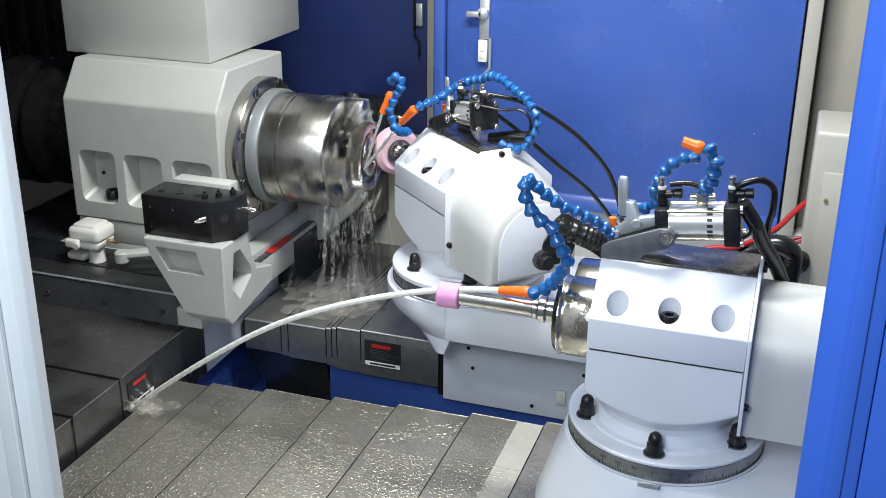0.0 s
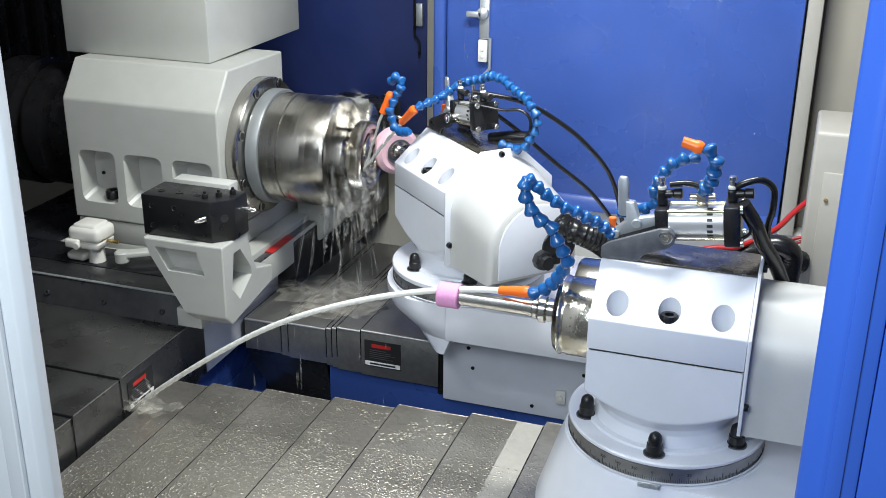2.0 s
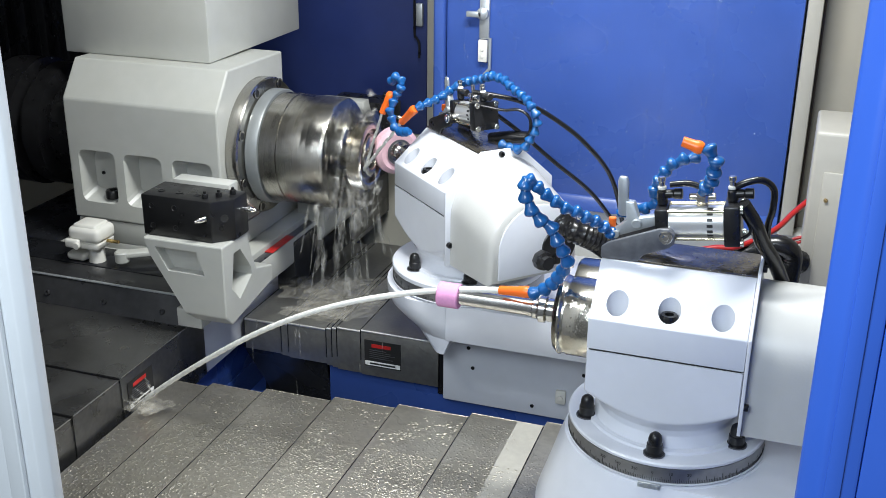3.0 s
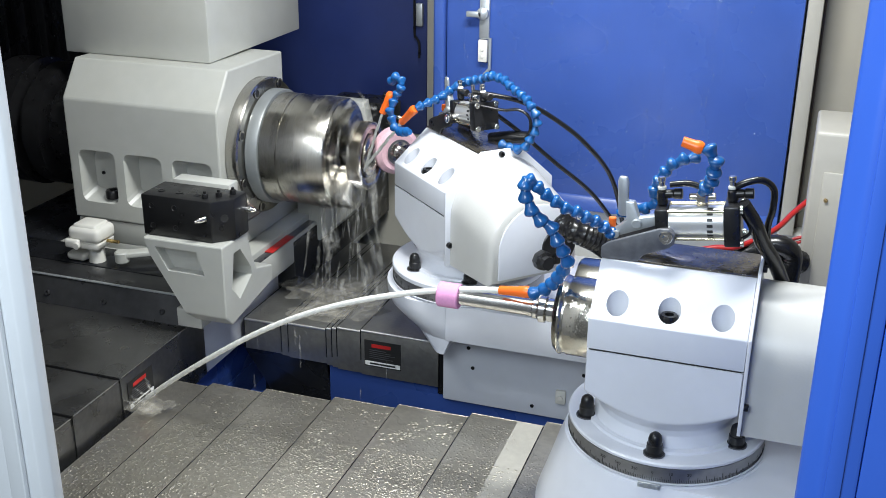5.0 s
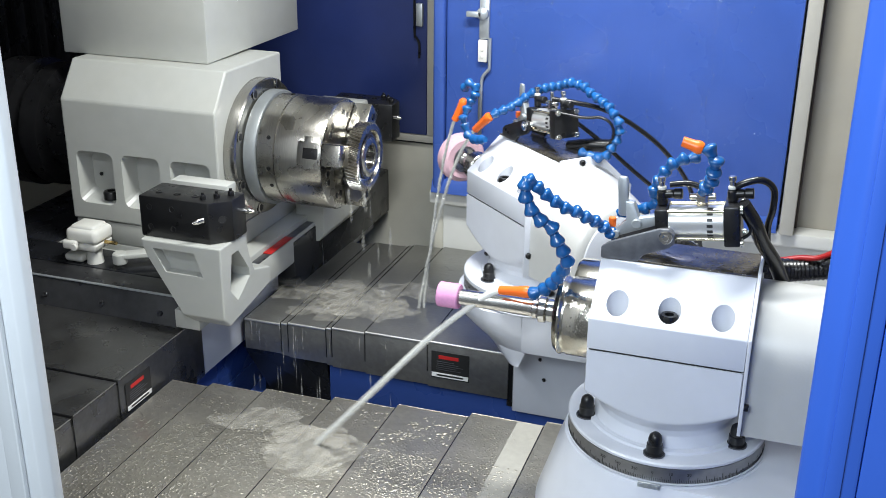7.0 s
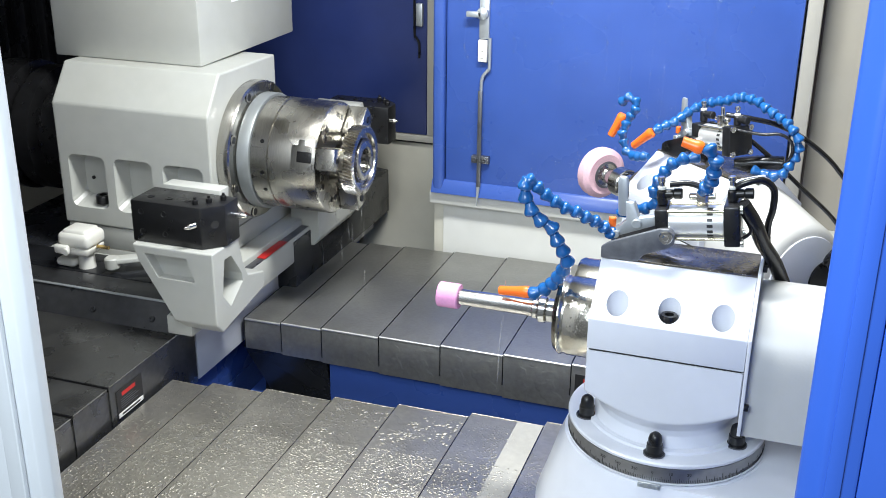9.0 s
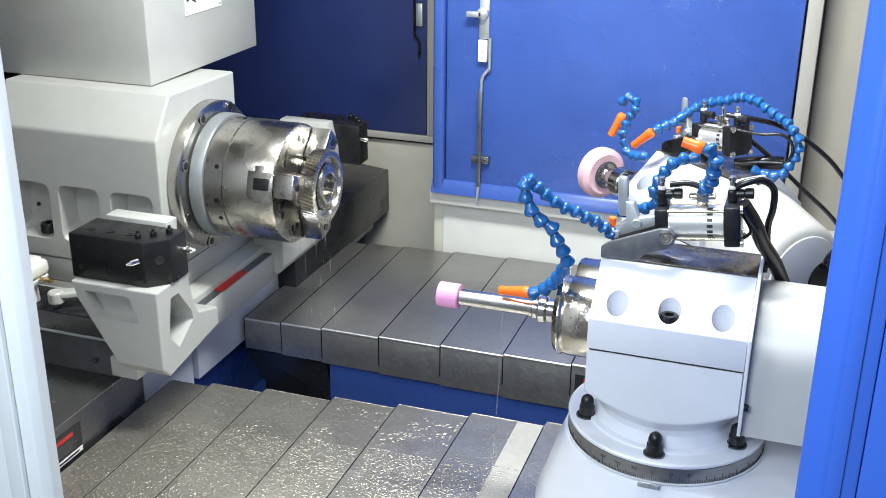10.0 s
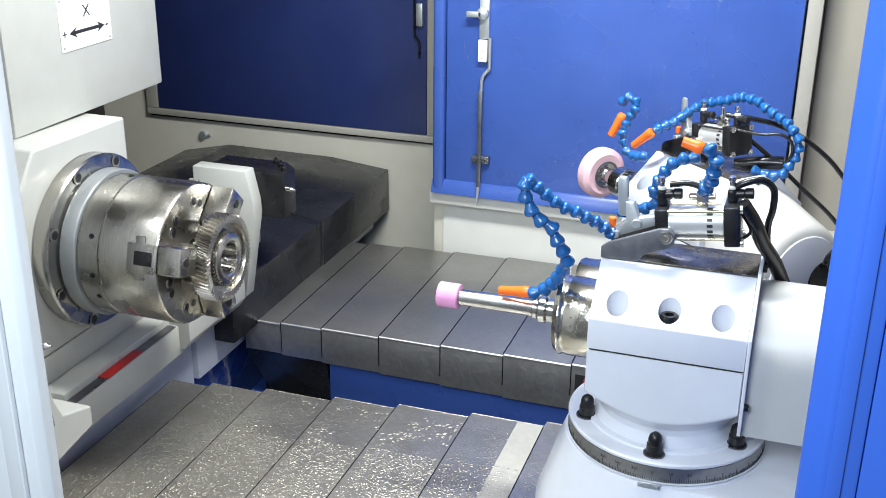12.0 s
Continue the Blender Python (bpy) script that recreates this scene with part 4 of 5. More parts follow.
def wheelhead_body(wh, turn, tail, ring, band_z, hood, nose):
    """The swivelling upper part; z counts from the workshop floor."""
    rot = Matrix.Rotation(radians(turn), 4, "Z")

    def put(name, bm, mat, parent=None, label="", smooth=40):
        return part(name, move(bm, rot), mat, parent or wh, label, smooth)

    low, high = band_z
    put("swivel_ring", lathe([(0, low - 0.0037), (ring - 0.0015, low - 0.0037), (ring + 0.0015, low - 0.0017), (ring + 0.0015, low - 0.0002), (0, low - 0.0002)], "z", n=96), WHITE)
    band = put("scale_band", lathe([(0, low), (ring - 0.001, low), (ring - 0.001, high), (0, high)], "z", n=96), SCALE, None, "engraved degree scale band")
    marks = bmesh.new()
    for i in range(0, 180):
        a = radians(181 + i)
        h = 0.011 if i % 10 == 0 else (0.008 if i % 5 == 0 else 0.005)
        join(marks, move(box(ring - 0.0013, ring - 0.0006, -0.0003, 0.0003, low + 0.0006, low + 0.0006 + h, 0), Matrix.Rotation(a, 4, "Z")))
    tagged(put("scale_graduation", marks, INK, band, "", 0), kind="stuff")
    for text, a in (("330", -30), ("340", -20), ("350", -10), ("0", 0), ("10", 10), ("20", 20)):
        put("numeral", scale_text(text, 271 + a, ring - 0.0007, low + 0.0125), INK, band, "", 0)
    put("flange", lathe([(0, high + 0.0002), (ring - 0.0025, high + 0.0002), (ring, high + 0.002), (ring, 0.9535), (ring - 0.002, 0.9555), (0.122, 0.956), (0.120, 0.9595), (0, 0.9595)], "z", n=96), WHITE)
    for a in (204, 270, 331, 24, 90, 151):
        p = (0.1235 * math.cos(radians(a)), 0.1235 * math.sin(radians(a)), 0.956)
        nut = put("acorn_nut", move(acorn_nut(), pose(*p)), BLACK, None, "black domed nut")
        put("washer", lathe([(0.0115, 0.9562), (0.0158, 0.9562), (0.0158, 0.9578), (0.0115, 0.9578)], "z", (p[0], p[1], 0), 20), GREYSTEEL, nut)
    hx, hy = 0.108, 0.115
    put("lower_body", loft_neck(0.956, 1.056, hx, hy), WHITE, None, "", 50)
    sec = [(-hy, 1.1005), (-hy, 1.147), (-0.043, 1.210), (0.043, 1.210), (hy, 1.147), (hy, 1.1005)]
    bores = [lathe([(0, 1.130 + dz), (0.0155, 1.130 + dz), (0.0155, 1.26), (0, 1.26)], "z", (x, s * 0.093, 0), 28) for x in (-0.072, 0.0, 0.072) for s, dz in ((-1, 0.0), (1, 0.0))]
    put("upper_body", cut(prism(sec, "x", -hx, hx, 0.002), *bores), WHITE)
    put("joint", box(-hx + 0.003, hx - 0.003, -hy + 0.003, hy - 0.003, 1.097, 1.101, 0), BLACK)
    put("bore_screw", move(screw_bm(0.0130, 0.030), pose(0.0, -0.093, 1.1305)), BLACK)
    for x in (-0.072, 0.072):
        put("bore_plug", lathe([(0, 1.1302), (0.0153, 1.1302), (0.0153, 1.132), (0, 1.132)], "z", (x, -0.093, 0), 20), GREYSTEEL)
    put("cover_plate", box(-hx + 0.001, hx + 0.001, -0.0425, 0.0425, 1.2102, 1.2135, 0.001), WETPLATE, None, "oily wet steel plate on top")
    end = [(-hy - 0.002, 1.003), (-hy - 0.002, 1.149), (-0.042, 1.2165), (0.042, 1.2165), (hy + 0.002, 1.149), (hy + 0.002, 1.003)]
    put("end_plate", prism(end, "x", hx + 0.0005, hx + 0.0055, 0.001), WHITE)
    put("motor_housing", hood_bm(hood, nose, hx + 0.006, hx + 0.006 + tail), WHITE_WET_SHADED, None, "white arched motor housing", 50)
    for y, z in ((0.0, 1.2085), (-0.109, 1.045), (0.109, 1.045)):
        put("end_screw", move(screw_bm(0.0055, 0.006), toward((hx + 0.0055, y, z), (1, 0, 0))), BLACK)
    cap = put("housing_end", prism(arch(nose[0] - 0.014, nose[1] + 0.012, nose[2]), "x", hx + 0.0062 + tail, hx + 0.010 + tail, 0.002), WHITE)
    put("cap_disc", disc(0.036, hx + 0.010 + tail, hx + 0.014 + tail, "x", (0, 0.046, nose[2] - 0.006), 0.001), BLACK, cap, "black end cover")
    return put


def spindle(put, kind):
    z = 1.10
    nose = put("spindle_nose", lathe([(0, -0.1085), (0.060, -0.1085), (0.060, -0.150), (0.0585, -0.152), (0.0585, -0.158), (0.060, -0.160), (0.060, -0.163), (0.054, -0.170), (0.026, -0.170), (0, -0.170)], "x", (0, -0.014, z), 64), STEEL_WET, None, "bright wet spindle nose")
    put("bearing_cap", lathe([(0, -0.1086), (0.058, -0.1086), (0.058, -0.152), (0.055, -0.157), (0, -0.157)], "x", (0, 0.052, z + 0.006), 48), STEEL_WET)
    at = (0, -0.008, z)
    if kind == "internal":
        put("collar", join(disc(0.024, -0.178, -0.1705, "x", at), disc(0.018, -0.190, -0.178, "x", at), disc(0.0205, -0.203, -0.190, "x", at), disc(0.016, -0.213, -0.203, "x", at)), CHROME, nose)
        put("quill", lathe([(0, -0.213), (0.0145, -0.213), (0.0135, -0.225), (0.0125, -0.33), (0, -0.33)], "x", at, 32), CHROME, None, "slender polished quill")
        put("grinding_wheel", lathe([(0, -0.330), (0.0185, -0.330), (0.0198, -0.3315), (0.0198, -0.3625), (0.0185, -0.364), (0.006, -0.364), (0, -0.362)], "x", at, 40), PINK, None, "small pink grinding wheel")
    else:
        put("collar", join(disc(0.034, -0.20, -0.1705, "x", at), disc(0.024, -0.232, -0.20, "x", at, 0.003), disc(0.030, -0.262, -0.232, "x", at)), STEEL, nose)
        put("shaft", lathe([(0, -0.262), (0.016, -0.262), (0.016, -0.300), (0.024, -0.302), (0.024, -0.309), (0, -0.309)], "x", at, 32), CHROME)
        w = put("grinding_wheel", lathe([(0, -0.309), (0.026, -0.309), (0.042, -0.306), (0.0525, -0.314), (0.0535, -0.322), (0.0525, -0.334), (0.044, -0.337), (0.030, -0.330), (0, -0.330)], "x", at, 56), PALEPINK, None, "worn pink cup grinding wheel")
        put("clamp_ring", lathe([(0, -0.3062), (0.0275, -0.3062), (0.029, -0.304), (0.0, -0.300)], "x", at, 40), GREYSTEEL, w)


def air_clamp(parent, rot, cheek):
    """Toggle lever clamp driven by an air cylinder, on the cover plate."""
    ac = parent

    def put(name, bm, mat, up=None, label=""):
        return part(name, move(bm, rot), mat, up or ac, label)

    tilt = Matrix.Translation((0.020, -0.012, 1.272)) @ Matrix.Rotation(radians(-7), 4, "Y")

    def on(bm):
        return move(bm, tilt)

    body = put("cylinder", on(disc(0.0225, -0.040, 0.036, "x", (0, 0, 0), 0.001, 36)), ANODISED, None, "polished air cylinder")
    for y, z in ((-0.019, 0.020), (0.019, 0.020), (-0.019, -0.020), (0.019, -0.020)):
        put("tie_rod", on(disc(0.0026, -0.041, 0.037, "x", (0, y, z), 0.0005, 10)), TIEROD, body)
    band = bmesh.new()
    for a in range(-66, 67, 22):
        join(band, move(box(0.013, 0.021, -0.0229, -0.0222, -0.0022, 0.0022, 0), Matrix.Rotation(radians(-a), 4, "X")))
    put("printed_scale", on(band), INK, body)
    for x0, x1, nm in ((-0.058, -0.040, "front_block"), (0.036, 0.058, "end_block")):
        h = 0.029 if x1 > 0 else 0.024
        b = put(nm, on(box(x0, x1, -h, h, -h, h, 0.003)), BLACK)
        if x1 > 0:
            for y, z in ((-0.022, 0.024), (0.022, 0.024), (-0.022, -0.024), (0.022, -0.024)):
                put("block_screw", on(move(screw_bm(0.006, 0.004), toward((0.058, y, z), (1, 0, 0)))), CHROME, b)
        e = put("elbow", on(join(disc(0.0075, h, 0.046, "z", ((x0 + x1) / 2, 0, 0), 0.002, 16), disc(0.0062, (x0 + x1) / 2, (x0 + x1) / 2 + 0.016, "x", (0, 0, 0.040), 0.001, 14), disc(0.0076, (x0 + x1) / 2 + 0.016, (x0 + x1) / 2 + 0.028, "x", (0, 0, 0.040), 0.001, 14))), BLACK)
        put("ring", on(disc(0.0062, 0.0465, 0.0515, "z", ((x0 + x1) / 2, 0, 0), 0.001, 14)), PLASTIC, e)
        put("adjuster", on(join(disc(0.004, 0.0515, 0.058, "z", ((x0 + x1) / 2, 0, 0), 0.001, 12), disc(0.0054, 0.058, 0.065, "z", ((x0 + x1) / 2, 0, 0), 0.001, 14))), CHROME, e)
    put("fitting", on(join(box(-0.002, 0.014, -0.008, 0.008, 0.022, 0.044, 0.002), disc(0.004, 0.044, 0.060, "z", (0.006, 0, 0), 0.001, 10), disc(0.005, -0.012, 0.024, "x", (0, 0, 0.036), 0.001, 10))), CHROME)
    for y in (-0.050, 0.022):
        put("clevis_plate", prism([(-0.108, 1.2138), (-0.056, 1.2138), (-0.048, 1.225), (-0.014, 1.240), (-0.007, 1.248), (-0.007, 1.260), (-0.016, 1.268), (-0.028, 1.267), (-0.098, 1.238), (-0.108, 1.230)], "y", y, y + 0.007, 0.0015), cheek, None, "oily grey clevis plate")
    put("pivot_pin", join(disc(0.0095, -0.054, 0.033, "y", (-0.019, 0, 1.256), 0.001, 20), disc(0.005, -0.056, -0.054, "y", (-0.019, 0, 1.256), 0.001, 6)), CHROME)
    put("toggle_link", join(prism([(-0.098, 1.246), (-0.092, 1.238), (-0.036, 1.262), (-0.040, 1.276), (-0.062, 1.270), (-0.070, 1.292), (-0.082, 1.292), (-0.080, 1.264)], "y", -0.024, -0.010, 0.002), disc(0.007, -0.030, -0.006, "y", (-0.064, 0, 1.262), 0.001, 14), disc(0.006, -0.030, -0.006, "y", (-0.093, 0, 1.243), 0.001, 14)), ALU)
    put("lever", prism([(-0.092, 1.268), (-0.079, 1.268), (-0.080, 1.318), (-0.083, 1.327), (-0.094, 1.327), (-0.096, 1.318)], "y", -0.019, -0.013, 0.0025), ALU, None, "bright steel clamp lever")
    put("plug", disc(0.0055, 1.2500, 1.2640, "z", (-0.100, -0.016, 0), 0.001, 12), ORANGE, None, "small orange plug at the toggle foot")
    put("lever_rod", disc(0.005, -0.060, -0.036, "x", (0, -0.012, 1.266), 0.001, 12), CHROME)


def bead_hose(points, name="coolant_hose", pitch=0.0160, r=0.0095, nozzle=None, label="blue jointed plastic coolant hose"):
    """A hose of ball-jointed segments; each bead is a flared shell that sits on the next one."""
    hose = thing(name, label, "hose", "jointed coolant hoses")
    path = spline(points, 0.001)
    prof = [(0, 0), (r * 0.58, 0), (r * 0.66, pitch * 0.06), (r * 0.67, pitch * 0.22), (r * 0.80, pitch * 0.38), (r * 0.95, pitch * 0.56), (r * 1.04, pitch * 0.72), (r * 1.03, pitch * 0.84), (r * 0.90, pitch * 0.96), (r * 0.60, pitch * 1.05), (0, pitch * 1.10)]
    me = None
    run, last, k = 0.0, path[0], 0
    for i, p in enumerate(path):
        run += (p - last).length
        last = p
        if (run >= pitch or i == 0) and (path[-1] - p).length > pitch * 0.8:
            run = 0.0
            d = path[min(i + 8, len(path) - 1)] - path[max(i - 8, 0)]
            if me is None:
                bead = link("segment", lathe(prof, "z", n=14), HOSEBLUE, hose, smooth=50)
                me = bead.data
            else:
                bead = new("segment", me)
                bead.parent = hose
            bead.matrix_basis = toward(p, d) @ Matrix.Rotation(0.7 * k, 4, "Z") @ pose(0, 0, 0, 7 * math.sin(2.1 * k), 7 * math.cos(1.3 * k))
            k += 1
    if nozzle:
        a, b = Vector(nozzle[0]), Vector(nozzle[1])
        h = (b - a).length
        part("nozzle", move(lathe([(0, -0.003), (0.0075, -0.003), (0.0095, 0.001), (0.0092, 0.006), (0.0078, h * 0.45), (0.0070, h), (0.005, h), (0.005, h - 0.006), (0, h - 0.006)], "z", n=18), toward(a, b - a)), ORANGE, hose, "orange plastic nozzle")
    return hose


def hose(points, radius, name, label, mat=None, ribs=0.0):
    ob = link(name, tube(points, radius, 14 if ribs else 10, ribs, step=0.0042 if ribs else 0.006), mat or RUBBER)
    return tagged(ob, label, "hose")


def front_wheelhead():
    wh = thing("wheelhead", "white swivelling grinding wheelhead with a small pink wheel on a quill", "wheelhead", "grinding wheelheads", at=(-0.143, 1.487, 0))
    part("pedestal", join(lathe([(0, 0.70), (0.205, 0.70), (0.203, 0.75), (0.191, 0.80), (0.175, 0.85), (0.160, 0.90), (0.152, 0.9205), (0.148, 0.9215), (0, 0.9215)], "z", n=96), prism([(-0.2045, 0.70), (-0.2025, 0.75), (-0.1905, 0.80), (-0.1745, 0.85), (-0.1595, 0.90), (-0.150, 0.9200), (0.150, 0.9200), (0.175, 0.85), (0.2045, 0.70)], "x", 0.002, 0.42, 0)), WHITE, wh)
    put = wheelhead_body(wh, 0.0, 0.135, 0.148, (0.9255, 0.948), (0.098, 0.994, 1.088), (0.098, 0.994, 1.088))
    part("zero_mark", join(box(-0.016, 0.016, -0.1545, -0.1495, 0.9165, 0.9250, 0.001), *[move(screw_bm(0.003, 0.001, 8), toward((x, -0.1545, 0.9205), (0, -1, 0))) for x in (-0.011, 0.011)], prism([(-0.004, 0.9180), (0.004, 0.9180), (0, 0.9250)], "y", -0.1555, -0.1546, 0)), ALU, wh, "small riveted zero mark plate")
    spindle(put, "internal")
    clamp = thing("air_clamp", "air cylinder toggle clamp with a bright lever on the wheelhead", "clamp", "air clamps", at=(-0.143, 1.487, 0))
    air_clamp(clamp, Matrix(), CLEVIS)
    bead_hose([(-0.238, 1.47, 1.235), (-0.259, 1.45, 1.26), (-0.296, 1.43, 1.282), (-0.331, 1.42, 1.303), (-0.347, 1.415, 1.320), (-0.356, 1.41, 1.324)])
    bead_hose([(-0.356, 1.41, 1.330), (-0.357, 1.41, 1.308), (-0.344, 1.41, 1.28), (-0.324, 1.415, 1.26), (-0.308, 1.42, 1.234), (-0.300, 1.43, 1.201), (-0.316, 1.45, 1.164), (-0.336, 1.457, 1.143), (-0.358, 1.46, 1.133)], r=0.0108, pitch=0.0185, nozzle=((-0.360, 1.46, 1.133), (-0.406, 1.47, 1.125)), label="blue jointed coolant hose ending in an orange nozzle")
    bead_hose([(-0.245, 1.52, 1.252), (-0.223, 1.52, 1.261), (-0.197, 1.52, 1.271), (-0.195, 1.52, 1.294), (-0.187, 1.52, 1.314), (-0.171, 1.52, 1.335), (-0.152, 1.52, 1.345), (-0.138, 1.53, 1.348)])
    bead_hose([(-0.123, 1.47, 1.314), (-0.113, 1.46, 1.335), (-0.107, 1.45, 1.358), (-0.111, 1.45, 1.374), (-0.126, 1.45, 1.384)], r=0.0108, pitch=0.0165, nozzle=((-0.128, 1.45, 1.384), (-0.153, 1.45, 1.391)), label="blue jointed coolant hose with a short orange nozzle")
    hose([(-0.081, 1.475, 1.325), (-0.066, 1.475, 1.335), (-0.045, 1.48, 1.339), (-0.029, 1.49, 1.325), (-0.027, 1.50, 1.293), (-0.031, 1.51, 1.26), (-0.025, 1.52, 1.20)], 0.005, "air_hose", "black air hose arching over the clamp")
    hose([(-0.066, 1.46, 1.309), (-0.048, 1.47, 1.28), (-0.035, 1.49, 1.246), (-0.016, 1.52, 1.207), (0.004, 1.56, 1.15)], 0.0105, "air_hose", "thick black sleeved cable behind the clamp")
    hose([(-0.167, 1.47, 1.322), (-0.14, 1.475, 1.325), (-0.115, 1.475, 1.318)], 0.0045, "air_hose", "short black air hose between the fittings")
    hose([(-0.062, 1.465, 1.30), (-0.052, 1.462, 1.29), (-0.052, 1.462, 1.268), (-0.066, 1.462, 1.255)], 0.0025, "sensor_cable", "thin black cable loop at the cylinder end")


def nearer(points):
    """Draws points on the rear head a little towards the operator."""
    eye = Vector(EYE)
    return [tuple(eye + (Vector(p) - eye) * 0.963) for p in points]


def rear_wheelhead():
    c = Vector((-0.612, 1.969, 0))
    rc = thing("wheelhead", "white wheelhead swivelled aside with a pink cup wheel on its carriage", "wheelhead", "grinding wheelheads", at=c)
    # carriage and tapered base
    part("carriage", join(box(-0.046, 0.75, -0.022, 0.50, 0.634, 0.79, 0.003)), WHITE, rc)
    part("carriage_gap", box(-0.060, -0.0465, -0.015, 0.50, 0.64, 0.775, 0.001), BLACK, rc)
    n = 40
    ped = bmesh.new()
    rings = []
    for z, k, dx, dy in ((0.9165, 1.0, 0, 0), (0.898, 1.0, 0, 0), (0.878, 0.97, 0.002, 0), (0.856, 0.83, 0.006, -0.01), (0.834, 0.60, 0.006, -0.035), (0.803, 0.16, -0.006, -0.112)):
        rings.append([ped.verts.new((0.166 * k * math.cos(a) + dx, max(-0.150, 0.166 * k * math.sin(a) + dy), z)) for a in [math.pi / 2 + math.pi * i / n for i in range(n + 1)]])
    m = n + 1
    for r0, r1 in zip(rings, rings[1:]):
        for i in range(m):
            ped.faces.new((r0[i], r0[(i + 1) % m], r1[(i + 1) % m], r1[i]))
    ped.faces.new(rings[0])
    ped.faces.new(rings[-1][::-1])
    part("pedestal_end", ped, WHITE, rc, "rounded tapering end of the pedestal", 28)
    part("pedestal", box(0.0005, 0.45, -0.150, 0.150, 0.840, 0.9165, 0.002), WHITE, rc)
    part("column", box(0.0, 0.44, -0.015, 0.16, 0.7905, 0.8375, 0.003), WHITE, rc)
    part("clip", join(box(0.200, 0.221, -0.032, -0.0225, 0.675, 0.705, 0.002), disc(0.006, -0.036, -0.032, "y", (0.2105, 0, 0.690), 0.001, 12)), PLASTIC, rc, "small grey clip screwed to the carriage")
    for x, z in ((0.010, 0.765), (0.02, 0.72), (0.255, 0.745), (0.15, 0.655)):
        part("carriage_screw", move(screw_bm(0.004, 0.002), toward((x, -0.022, z), (0, -1, 0))), BLACK, rc)
    put = wheelhead_body(rc, -43.0, 0.130, 0.1555, (0.9217, 0.944), (0.106, 1.004, 1.098), (0.094, 1.004, 1.070))
    spindle(put, "cup")
    clamp = thing("air_clamp", "air cylinder toggle clamp on the swivelled wheelhead", "clamp", "air clamps", at=c)
    air_clamp(clamp, Matrix.Rotation(radians(-43), 4, "Z") @ Matrix.Translation((0.078, -0.012, 1.2136)) @ Matrix.Scale(0.91, 4) @ Matrix.Translation((-0.078, 0.012, -1.2136)), BLACK)
    box_c = thing("terminal_box", "ivory terminal box with a screwed lid on the carriage", "box")
    part("body", box(0.022, 0.30, 2.12, 2.30, 0.795, 1.247, 0.008, 3), PUTTY, box_c)
    lid = part("lid", box(0.046, 0.29, 2.1145, 2.1192, 0.83, 1.17, 0.002), PUTTY, box_c)
    for z in (1.115, 0.90):
        part("lid_screw", move(screw_bm(0.004, 0.003), toward((0.056, 2.1145, z), (0, -1, 0))), BRASS, lid)
    movers = [rc, clamp, box_c]
    movers.append(bead_hose(nearer([(-0.751, 2.0, 1.2), (-0.787, 2.03, 1.192), (-0.804, 2.04, 1.207), (-0.807, 2.04, 1.231), (-0.801, 2.05, 1.255), (-0.788, 2.05, 1.278), (-0.797, 2.06, 1.291), (-0.812, 2.07, 1.289), (-0.818, 2.07, 1.270)]), nozzle=nearer(((-0.815, 2.06, 1.258), (-0.835, 2.06, 1.217))), label="blue jointed coolant hose curling to an orange nozzle"))
    movers.append(bead_hose(nearer([(-0.750, 2.03, 1.241), (-0.722, 2.05, 1.255), (-0.70, 2.07, 1.267), (-0.676, 2.08, 1.285), (-0.629, 2.06, 1.303), (-0.593, 2.04, 1.318), (-0.561, 2.02, 1.314), (-0.523, 2.0, 1.296), (-0.496, 1.98, 1.278), (-0.487, 1.98, 1.255), (-0.492, 1.98, 1.226), (-0.511, 1.98, 1.199), (-0.545, 1.99, 1.194), (-0.572, 2.0, 1.197)]), nozzle=nearer(((-0.753, 2.03, 1.239), (-0.788, 2.05, 1.204))), label="long blue jointed coolant hose looped over the clamp"))
    movers.append(hose([(-0.595, 1.92, 1.314), (-0.554, 1.92, 1.311), (-0.505, 1.94, 1.298), (-0.453, 1.97, 1.266), (-0.396, 2.02, 1.206), (-0.349, 2.08, 1.118), (-0.32, 2.12, 0.98)], 0.0046, "air_hose", "black air hose hanging from the rear clamp"))
    movers.append(hose([(-0.576, 1.92, 1.291), (-0.52, 1.96, 1.239), (-0.454, 2.0, 1.171), (-0.385, 2.06, 1.093), (-0.33, 2.11, 1.0)], 0.0042, "air_hose", "black air hose hanging from the rear clamp"))
    movers.append(hose([(-0.590, 1.90, 1.296), (-0.532, 1.9, 1.29), (-0.50, 1.9, 1.293), (-0.48, 1.9, 1.281), (-0.477, 1.9, 1.258), (-0.490, 1.91, 1.234)], 0.0028, "sensor_cable", "thin black sensor cable loop"))
    movers.append(hose([(-0.572, 1.965, 1.213), (-0.53, 1.962, 1.222), (-0.488, 1.96, 1.225)], 0.0125, "sleeve", "black ribbed cable sleeve behind the clamp", ribs=0.03))
    movers.append(hose([(-0.392, 1.81, 1.120), (-0.375, 1.80, 1.112), (-0.350, 1.80, 1.106), (-0.322, 1.82, 1.087), (-0.29, 1.85, 1.055), (-0.24, 1.93, 1.02), (-0.15, 2.02, 1.0), (-0.02, 2.08, 1.0), (0.03, 2.12, 0.98)], 0.022, "conduit", "black corrugated motor conduit", ribs=0.055))
    movers.append(hose([(-0.15, 2.04, 0.995), (-0.107, 2.05, 1.0), (-0.067, 2.05, 1.018), (-0.033, 2.05, 1.036), (-0.004, 2.05, 1.034), (0.010, 2.06, 1.01), (0.008, 2.07, 0.95)], 0.019, "sleeve", "black braided cable sleeve behind the wheelhead", ribs=0.03))
